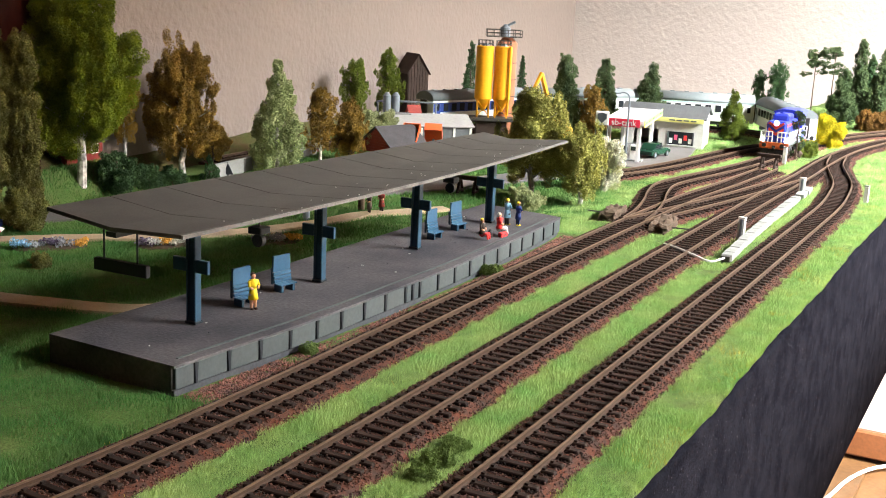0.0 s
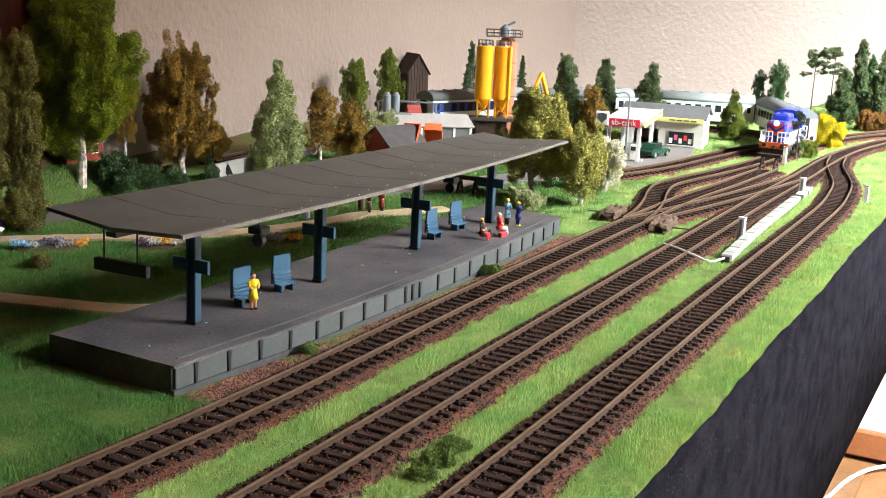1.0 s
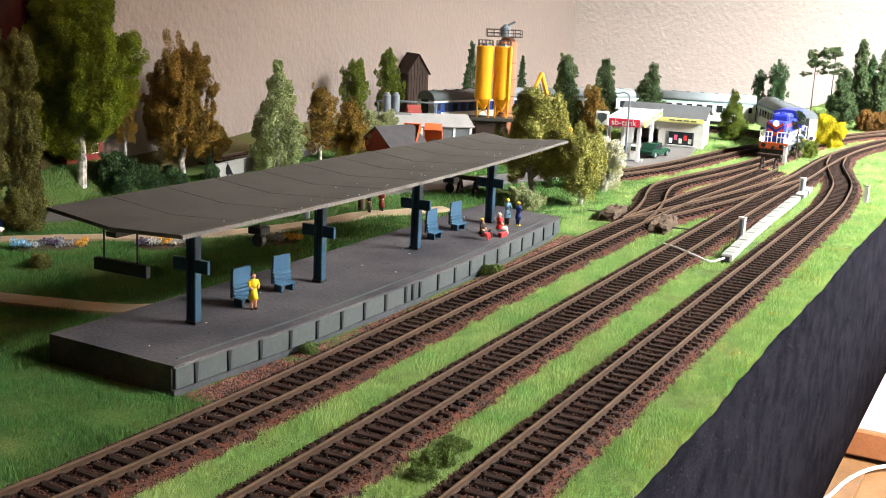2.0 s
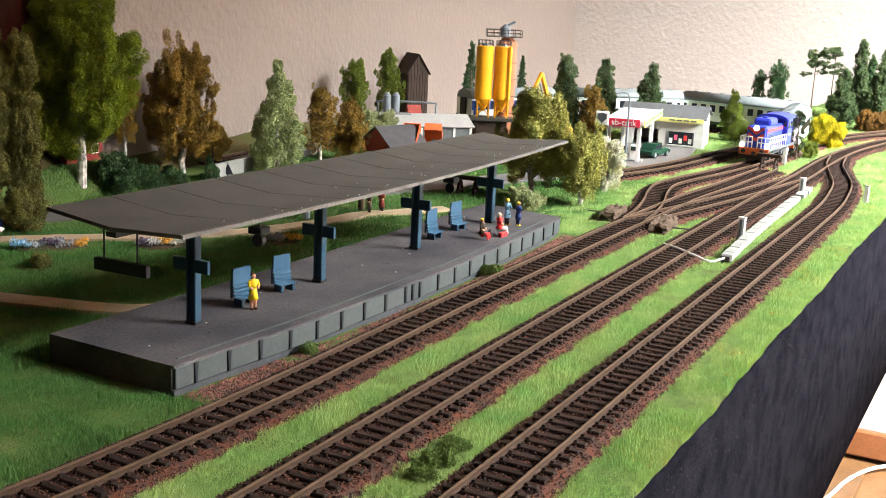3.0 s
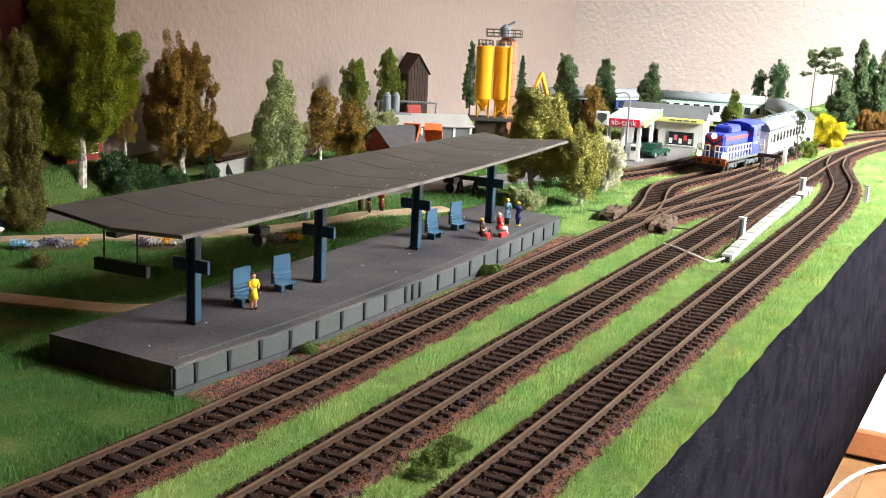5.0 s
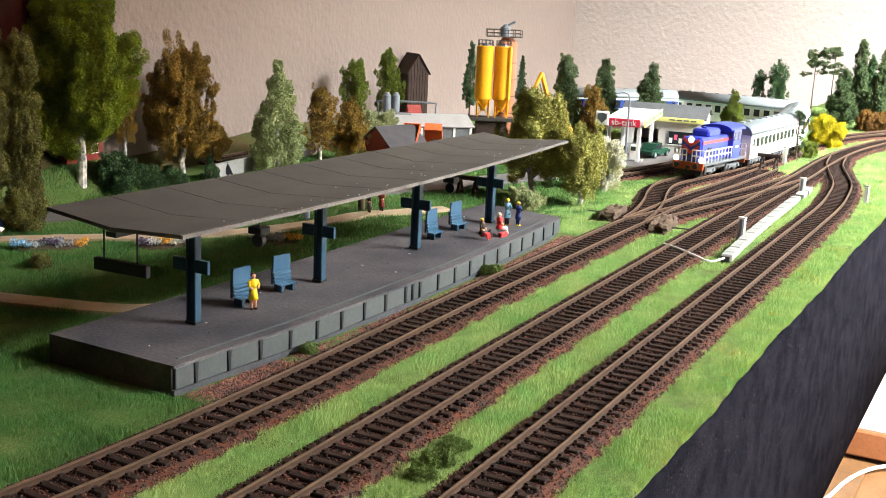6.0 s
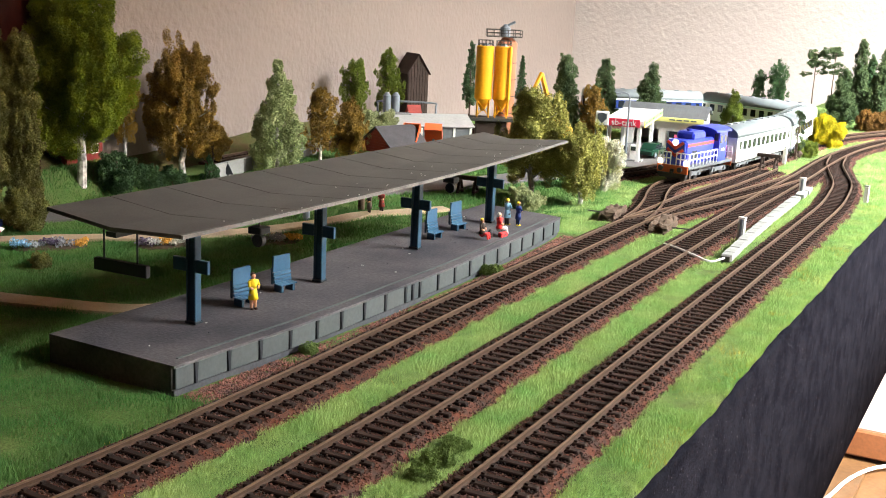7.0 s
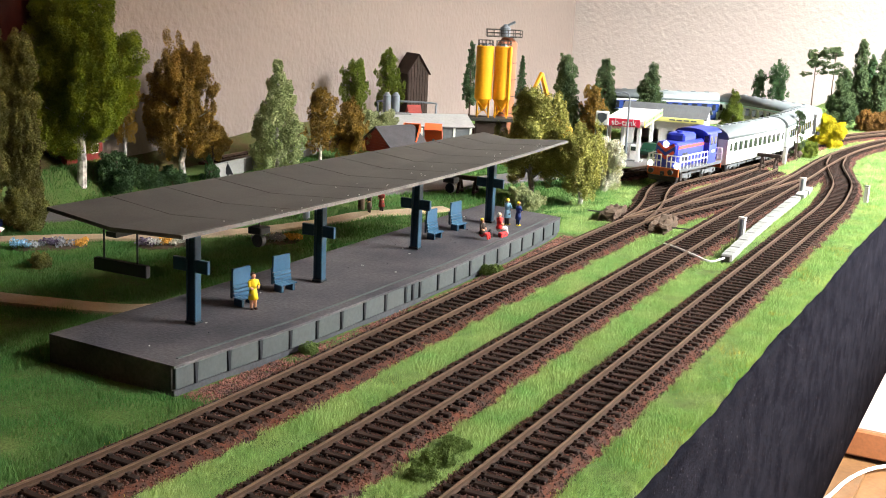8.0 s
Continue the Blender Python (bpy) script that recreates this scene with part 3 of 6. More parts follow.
def canopy():
    t = thing("platform_canopy", "weathered grey platform canopy on blue posts", "canopy")
    n = 11
    ends = []
    for i in range(n + 1):
        u = i / n
        fr = (0.3655 + (0.789 - 0.3655) * u, 0.315 - 0.003 * u - 0.0085 * math.sin(math.pi * u), 0.0662)
        va = (0.3625 + (0.772 - 0.3625) * u, 0.3515 - 0.001 * u - 0.003 * math.sin(math.pi * u), 0.0650)
        ba = (0.369 + (0.776 - 0.369) * u, 0.3965 - 0.0225 * u, 0.0672)
        ends.append((Vector(fr), Vector(va), Vector(ba)))
    th = Vector((0, 0, 0.0018))
    for i in range(n):
        bm = bmesh.new()
        a, b = ends[i], ends[i + 1]
        g = 0.0006 if i else 0.0
        sh = [(q - p).normalized() * g for p, q in zip(a, b)]
        top = [bm.verts.new(p + s) for p, s in zip(a, sh)], [bm.verts.new(p) for p in b]
        low = [bm.verts.new(p + s - th) for p, s in zip(a, sh)], [bm.verts.new(p - th) for p in b]
        for j in (0, 1):
            bm.faces.new((top[0][j], top[1][j], top[1][j + 1], top[0][j + 1]))
            bm.faces.new((low[0][j + 1], low[1][j + 1], low[1][j], low[0][j]))
        for e in (0, 1):
            for j in (0, 1):
                bm.faces.new((top[e][j], top[e][j + 1], low[e][j + 1], low[e][j]))
        for j in (0, 2):
            bm.faces.new((top[0][j], top[1][j], low[1][j], low[0][j]))
        bmesh.ops.recalc_face_normals(bm, faces=bm.faces)
        part("roof_panel", bm, M_ROOF, t)
    pts = np.array([(*(e[0] + Vector((0, -0.0004, -0.0007))),) for e in ends])
    bm = one(sweep, pts, 0, [(-0.0007, -0.0011), (-0.0007, 0.0004), (0.0002, 0.0004), (0.0002, -0.0011)])
    part("rim", bm, M_GUTTER, t, "pale worn metal rim")
    bm = one(sweep, np.array([(*(e[1] - Vector((0, 0, 0.0022))),) for e in ends]), 0, [(-0.003, -0.0022), (-0.003, 0.0), (0.003, 0.0), (0.003, -0.0022)])
    part("beam", bm, M_DARK, t, "dark longitudinal beam")
    for k, (x, y) in enumerate(POSTS):
        bm = bmesh.new()
        box(bm, (x, y, 0.0345), (0.0018, 0.0050, 0.0550), 0, 0.0003)
        for s in (-1, 1):
            box(bm, (x, y + s * 0.0024, 0.0345), (0.0046, 0.0010, 0.0546), 0, 0.0003)
        p = part("post", bm, M_BLUE, t)
        bm = one(box, (x, y, PZ + 0.001), (0.0060, 0.0068, 0.0012), 0, 0.0003)
        for sx in (-1, 1):
            for sy in (-1, 1):
                cyl(bm, (x + sx * 0.0024, y + sy * 0.0029, PZ + 0.001), (x + sx * 0.0024, y + sy * 0.0029, PZ + 0.0020), 0.0003, n=6)
        part("base_plate", bm, M_DARK, p)
        for s in (-1, 1):
            part("name_board", one(box, (x - 0.0015, y + s * 0.0068, 0.0368), (0.0022, 0.0078, 0.0066), 0, 0.0003), M_BLUE, p)
        bm = bmesh.new()
        for s, reach in ((-1, 0.032), (1, 0.034)):
            prism(bm, [(x - 0.0012, 0.0625), (x + 0.0012, 0.0625), (x + 0.0012, 0.0635), (x - 0.0012, 0.0635)], y + s * 0.003, y + s * reach)
        part("bracket", bm, M_DARK, p)
    rng = np.random.default_rng(9)
    for k in range(34):
        u = rng.uniform(0.05, 0.97)
        v = abs(rng.normal(0, 0.16)) if k % 3 else rng.uniform(0, 0.9)
        i = min(n - 1, int(u * n))
        fr, va = ends[i][0].lerp(ends[i + 1][0], u * n - i), ends[i][1].lerp(ends[i + 1][1], u * n - i)
        p = fr.lerp(va, min(v, 0.95))
        part("paint_chip", one(box, (p.x, p.y, p.z + 0.0002), (rng.uniform(0.0003, 0.0006), rng.uniform(0.0002, 0.0004), 0.0004), rng.uniform(0, 180)), M_OFFWHITE, t)
    # hanging train indicator at the open end
    h = part("hanging_sign", one(box, (0.390, 0.3718, 0.0385), (0.003, 0.0315, 0.0058), 2, 0.0003), M_DARK, t, "dark hanging sign board")
    for y in (0.362, 0.3825):
        part("hanger", one(cyl, (0.390, y, 0.0412), (0.390, y, 0.0650), 0.0005, n=6), M_DARK, h)
    for x, y in ((0.4690, 0.352), (0.6790, 0.350)):
        h = part("lamp_housing", one(box, (x, y, 0.0460), (0.0085, 0.0085, 0.0036), 0, 0.0005), M_DARK, t)
        part("hanger", one(cyl, (x, y, 0.0475), (x, y, 0.0635), 0.0005, n=6), M_DARK, h)
        part("clock", one(cyl, (x - 0.0015, y, 0.0405), (x + 0.0015, y, 0.0405), 0.0034, n=16), M_DARK, h, "small round dark platform clock")


def bench(m):
    t = thing("platform_bench", "blue high-backed bench standing on the platform", "bench", m, "benches on the platform")
    w = 0.0128
    part("backrest", one(prism, [(-w / 2, 0.0108), (w / 2, 0.0108), (w / 2 - 0.0003, 0.0196), (-w / 2 + 0.0003, 0.0196)], 0.0030, 0.0042), M_BENCH, t)
    for k in range(3):
        part("back_slat", one(box, (0, 0.0030 - k * 0.00035, 0.0097 - k * 0.0020), (w, 0.0011, 0.00175), 0, 0.0002), M_BENCH, t)
    for k in range(3):
        part("seat_slat", one(box, (0, 0.0014 - k * 0.0017, 0.0044 - k * 0.00008), (w, 0.0015, 0.0008), 0, 0.0002), M_BENCH, t)
    for s in (-1, 1):
        bm = bmesh.new()
        x = s * (w / 2 - 0.0022)
        prism(bm, [(x - 0.0008, 0.0), (x + 0.0008, 0.0), (x + 0.0008, 0.0040), (x - 0.0008, 0.0040)], -0.0022, 0.0036)
        part("leg", bm, M_BLUE, t, "dark bench foot")
        bm = bmesh.new()
        vs = prism(bm, [(0.0036, 0.0040), (0.0046, 0.0040), (0.0050, 0.0130), (0.0044, 0.0130)], s * (w / 2 - 0.0009), s * (w / 2 + 0.0001))
        bmesh.ops.transform(bm, matrix=Matrix(((0, 1, 0, 0), (1, 0, 0, 0), (0, 0, 1, 0), (0, 0, 0, 1))), verts=vs)
        bmesh.ops.recalc_face_normals(bm, faces=bm.faces)
        part("side_stay", bm, M_BLUE, t)
    return t


platform()
canopy()
B = bench(pose(0.4615, 0.3545, PZ, 0, 0, -8))
for x, y, a in ((0.4965, 0.3545, -10), (0.6665, 0.3535, -4), (0.702, 0.3538, -8)):
    copy_thing(B, pose(x, y, PZ, 0, 0, a))


def figurine(label, m, dress, legs, hair, h=0.0195, sit=False, arm=0.0, hat=None):
    """A small painted model figure, one plain mesh."""
    bm = bmesh.new()
    k = h / 0.0195
    mats = [dress, legs, M_SKIN, hair]
    if sit:
        ball(bm, (0, 0, 0.0035 * k), (0.0026 * k, 0.0024 * k, 0.0022 * k), 1)
        for s in (-1, 1):
            cyl(bm, (0.001 * k, s * 0.0011 * k, 0.0035 * k), (0.0048 * k, s * 0.0013 * k, 0.0050 * k), 0.0011 * k, 0.0009 * k, 8, 1)
            cyl(bm, (0.0048 * k, s * 0.0013 * k, 0.0050 * k), (0.0058 * k, s * 0.0013 * k, 0.0008 * k), 0.0009 * k, 0.0007 * k, 8, 1)
        z = 0.004 * k
    else:
        for s in (-1, 1):
            cyl(bm, (0, s * 0.0011 * k, 0.0004), (0, s * 0.0012 * k, 0.0088 * k), 0.0007 * k, 0.0013 * k, 8, 1)
            box(bm, (0.0006 * k, s * 0.0011 * k, 0.0005), (0.0024 * k, 0.0012 * k, 0.001), 0, 0.0002, 3)
        z = 0.0085 * k
    cyl(bm, (0, 0, z - 0.003 * k * (0 if sit else 1)), (0, 0, z + 0.003 * k), 0.0027 * k, 0.0018 * k, 10)
    cyl(bm, (0, 0, z + 0.003 * k), (0, 0, z + 0.0072 * k), 0.0018 * k, 0.0024 * k, 10)
    ball(bm, (0, 0, z + 0.0070 * k), (0.0016 * k, 0.0025 * k, 0.0012 * k))
    cyl(bm, (0, 0, z + 0.0072 * k), (0, 0, z + 0.0088 * k), 0.0007 * k, n=8, mi=2)
    ball(bm, (0, 0, z + 0.0095 * k), (0.0013 * k, 0.0012 * k, 0.0015 * k), 2, 2)
    ball(bm, (-0.0005 * k, 0, z + 0.0101 * k), (0.0014 * k, 0.0014 * k, 0.0013 * k), 3, 2)
    for s in (-1, 1):
        e = (0.0008 * k, s * (0.0030 + arm) * k, z + 0.0040 * k)
        cyl(bm, (0, s * 0.0024 * k, z + 0.0070 * k), e, 0.0008 * k, 0.0007 * k, 8)
        cyl(bm, e, (0.0026 * k, s * 0.0014 * k, z + 0.0030 * k), 0.0006 * k, 0.0005 * k, 8, 2)
    ob = part("figurine", bm, mats)
    ob.data.shade_smooth()
    ob.matrix_world = m
    return tagged(ob, label, "figurine")


figurine("small painted figurine in a yellow dress before a bench", pose(0.4572, 0.3465, PZ, 0, 0, -110), M_FYELLOW, M_SKIN, M_HAIR, 0.0192)
figurine("sitting painted figurine with yellow cap and red trousers", pose(0.6850, 0.3275, PZ, 0, 0, -95), M_FDARK, M_FRED, M_FYELLOW, 0.0185, True)
figurine("sitting painted figurine in red on a red suitcase", pose(0.7035, 0.3235, PZ + 0.001, 0, 0, -60), M_FRED, M_WHITE, M_OFFWHITE, 0.0195, True)
figurine("standing painted figurine in a pale blue shirt", pose(0.7400, 0.3345, PZ, 0, 0, -20), M_FBLUE, M_FDARK, M_FYELLOW, 0.0195)
figurine("standing painted figurine in navy with white bundle", pose(0.7425, 0.3270, PZ, 0, 0, -30), M_FNAVY, M_FNAVY, M_FYELLOW, 0.0175, arm=0.0008)
figurine("dark brown painted figurine standing on the park path", pose(0.764, 0.4655, -0.007, 0, 0, 150), M_FDARK, M_FDARK, M_HAIR, 0.018)
figurine("red-coated painted figurine standing on the park path", pose(0.776, 0.4615, -0.007, 0, 0, 170), M_RED, M_FDARK, M_HAIR, 0.0195)
S = thing("suitcase", "small red suitcase lying on the platform", "suitcase", pose(0.7015, 0.3195, PZ, 0, 0, -10))
part("shell", one(box, (0, 0, 0.0016), (0.0075, 0.0035, 0.0032), 0, 0.0005), M_FRED, S)
part("grip", one(box, (0, -0.0021, 0.0018), (0.0025, 0.0008, 0.0007), 0, 0.0002), M_DARK, S)
S = thing("rucksack", "black rucksack standing on the platform", "rucksack", pose(0.6955, 0.3265, PZ, 0, 0, 20))
part("bag", one(ball, (0, 0, 0.0026), (0.0022, 0.0018, 0.0028), 0, 2), M_DARK, S)
part("pocket", one(ball, (0.0018, 0, 0.0018), (0.0010, 0.0014, 0.0014), 0, 2), M_DARK, S)

# ---- trees and bushes ----
def leaves(name, lobes, leaf, material, parent, rng, fill=2.2, flat=0.0, zmin=None):
    """Many small leaf triangles in the outer shells of the lobes (cx, cy, cz, rx, ry, rz)."""
    lobes = np.array(lobes)
    area = 4 * np.pi * ((lobes[:, 3] * lobes[:, 4] * lobes[:, 5]) ** (2 / 3))
    counts = np.maximum(20, (area / (leaf * leaf * 0.6) * fill)).astype(int)
    idx = np.repeat(np.arange(len(lobes)), counts)
    n = len(idx)
    d = rng.normal(size=(n, 3))
    d /= np.linalg.norm(d, axis=1)[:, None]
    rad = 1 - 0.45 * rng.random(n) ** 1.8 + rng.normal(0, 0.07, n)
    c = lobes[idx, :3] + d * lobes[idx, 3:] * rad[:, None]
    if zmin is not None:
        c[:, 2] = np.maximum(c[:, 2], zmin)
    u = rng.normal(size=(n, 3))
    u /= np.linalg.norm(u, axis=1)[:, None]
    w = np.cross(u, d + 0.5 * rng.normal(size=(n, 3)))
    w /= np.linalg.norm(w, axis=1)[:, None] + 1e-9
    s = (leaf * rng.uniform(0.5, 1.15, n))[:, None]
    v = np.stack([c + u * s * 0.6, c - u * s * 0.3 + w * s * 0.5, c - u * s * 0.3 - w * s * 0.5], 1)
    f = np.arange(n * 3).reshape(-1, 3)
    return raw(name, v, f, material, parent)


def lobe_set(kind, h0, h1, w, rng):
    """Lobes of a crown between the heights h0 and h1, of width w."""
    L, H, R = [], h1 - h0, w / 2
    if kind == "pillar":
        n = max(26, int(H / R * 13))
        for i in range(n):
            u = (i + rng.random()) / n
            r = R * (0.86 + 0.14 * math.sin(9 * u)) * (1 if u < 0.85 else 0.7)
            a, q = rng.uniform(0, 6.28), r * rng.uniform(0.3, 0.72)
            s = R * rng.uniform(0.30, 0.45)
            L.append((q * math.cos(a), q * math.sin(a), h0 + H * (0.06 + 0.88 * u), s, s, s * 1.2))
    elif kind == "column":
        n = max(14, int(H / R * 9))
        for i in range(n):
            u = (i + rng.random()) / n
            r = R * (0.75 + 0.35 * math.sin(math.pi * min(1, u * 1.2 + 0.1))) * (1 - 0.85 * max(0, u - 0.35) / 0.65)
            a, q = rng.uniform(0, 6.28), r * rng.uniform(0.45, 0.75)
            s = R * rng.uniform(0.22, 0.36) * (1 - 0.4 * u)
            L.append((q * math.cos(a), q * math.sin(a), h0 + H * (0.04 + 0.92 * u), s, s, s * 1.3))
        L.append((0, 0, h0 + H * 0.35, R * 0.55, R * 0.55, H * 0.33))
    elif kind == "fir":
        n = max(18, int(H / R * 10))
        for i in range(n):
            u = (i + rng.random()) / n
            r = R * min(1.0, 1.25 * (1.02 - u)) ** 0.8
            a, q = i * 2.4 + rng.uniform(-0.6, 0.6), r * rng.uniform(0.3, 0.85)
            s = R * (0.40 - 0.2 * u) * rng.uniform(0.7, 1.3)
            L.append((q * math.cos(a), q * math.sin(a), h0 + H * (0.03 + 0.94 * u), s, s, s * 1.1))
        L.append((0, 0, h0 + H * 0.4, R * 0.45, R * 0.45, H * 0.36))
    elif kind == "conifer":
        n = max(16, int(H / R * 9))
        for i in range(n):
            u = (i + rng.random()) / n
            r = R * (1.02 - u) ** 0.8
            a, q = i * 2.4 + rng.uniform(-0.4, 0.4), r * rng.uniform(0.45, 0.8)
            s = R * (0.34 - 0.2 * u) * rng.uniform(0.8, 1.25)
            L.append((q * math.cos(a), q * math.sin(a), h0 + H * (0.03 + 0.94 * u), s, s, s * 0.85))
        L.append((0, 0, h0 + H * 0.35, R * 0.4, R * 0.4, H * 0.33))
    elif kind == "pine":
        for i in range(9):
            a, q = rng.uniform(0, 6.28), R * rng.uniform(0.15, 0.75)
            s = R * rng.uniform(0.28, 0.45)
            L.append((q * math.cos(a), q * math.sin(a), h0 + H * rng.uniform(0.12, 0.9), s, s, s * 0.55))
    elif kind == "loose":
        R *= 1.15
        n = 36
        for i in range(n):
            u = rng.random()
            r = R * (0.55 + 0.5 * math.sin(math.pi * (0.15 + 0.75 * u)))
            a, q = rng.uniform(0, 6.28), r * rng.uniform(0.35, 0.85)
            s = R * rng.uniform(0.17, 0.32)
            L.append((q * math.cos(a), q * math.sin(a), h0 + H * (0.08 + 0.86 * u), s, s, s * rng.uniform(0.8, 1.3)))
    elif kind == "ragged":
        n = 44
        for i in range(n):
            u = (i + rng.random()) / n
            r = R * math.sin(math.pi * (0.20 + 0.68 * u)) ** 0.8 * rng.uniform(0.75, 1.15)
            a, q = i * 2.4 + rng.uniform(-0.5, 0.5), r * rng.uniform(0.15, 0.88)
            s = R * rng.uniform(0.15, 0.27)
            L.append((q * math.cos(a), q * math.sin(a), h0 + H * (0.08 + 0.84 * u), s, s, s * rng.uniform(1.2, 2.1)))
        L.append((0, 0, h0 + H * 0.5, R * 0.35, R * 0.35, H * 0.30))
    else:
        R *= 1.12
        n = 34
        for i in range(n):
            u = (i + rng.random()) / n
            r = R * math.sin(math.pi * (0.16 + 0.70 * u)) ** 0.7
            a, q = rng.uniform(0, 6.28), r * rng.uniform(0.45, 0.78)
            s = R * rng.uniform(0.24, 0.38)
            L.append((q * math.cos(a), q * math.sin(a), h0 + H * (0.10 + 0.80 * u), s, s, s))
        L.append((0, 0, h0 + H * 0.5, R * 0.55, R * 0.55, H * 0.32))
    return L


def tree(name, label, x, y, z, top, bottom, width, kind, leaf_m, bark, seed, leaf=0.0016, trunk=None, squash=1.0, lean=(0.0, 0.0)):
    rng = np.random.default_rng(seed)
    t = thing(name, label, "bush" if "bush" in name or "shrub" in name else "tree", pose(x, y, z))
    L = [(a * 1.0, b * squash, c, d, e, f) for a, b, c, d, e, f in lobe_set(kind, bottom, top, width, rng)]
    k = (bottom + top) / 2
    L = [(a + lean[0] * c / k, b + lean[1] * c / k, c, d, e, f) for a, b, c, d, e, f in L]
    r = trunk or max(0.0012, width * 0.035)
    bm = bmesh.new()
    n, hh = 7, bottom + (top - bottom) * 0.8
    prev = Vector((0, 0, -0.004))
    for i in range(1, n + 1):
        u = i / n
        p = Vector((lean[0] * u * hh / k + rng.normal(0, r * 0.5), lean[1] * u * hh / k + rng.normal(0, r * 0.5), hh * u))
        cyl(bm, prev, p, r * (1.15 - 0.8 * (i - 1) / n), r * (1.15 - 0.8 * u), 8)
        prev = p
    part("trunk", bm, bark, t)
    bm = bmesh.new()
    for a, b, c, d, e, f in L[::2]:
        q = max(0.3 * bottom + 0.001, c - 0.5 * math.hypot(a, b) - 0.3 * f)
        cyl(bm, (lean[0] * q / k, lean[1] * q / k, min(q, hh)), (a, b, c), r * 0.4, r * 0.12, 5)
    part("limbs", bm, bark, t)
    # each lobe is broken up into small clumps that point outwards and up
    clumps = [(a, b, c, d * 0.8, e * 0.8, f * 0.8) for a, b, c, d, e, f in L]
    core = len(clumps)
    for a, b, c, d, e, f in L:
        m = int(np.clip(12 * (d / 0.010) ** 0.7, 6, 20))
        for i in range(m):
            v = rng.normal(size=3)
            v /= np.linalg.norm(v)
            k2, far = rng.uniform(0.26, 0.44), rng.uniform(0.75, 1.12)
            clumps.append((a + v[0] * d * far, b + v[1] * e * far, c + v[2] * f * far, d * k2, e * k2, f * k2 * 1.15))
    leaves("crown", clumps[core:], leaf * 0.72, leaf_m, t, rng, 1.5, zmin=0.0005)
    leaves("inner_crown", clumps[:core], leaf, leaf_m, t, rng, 0.8, zmin=0.0005)
    return t


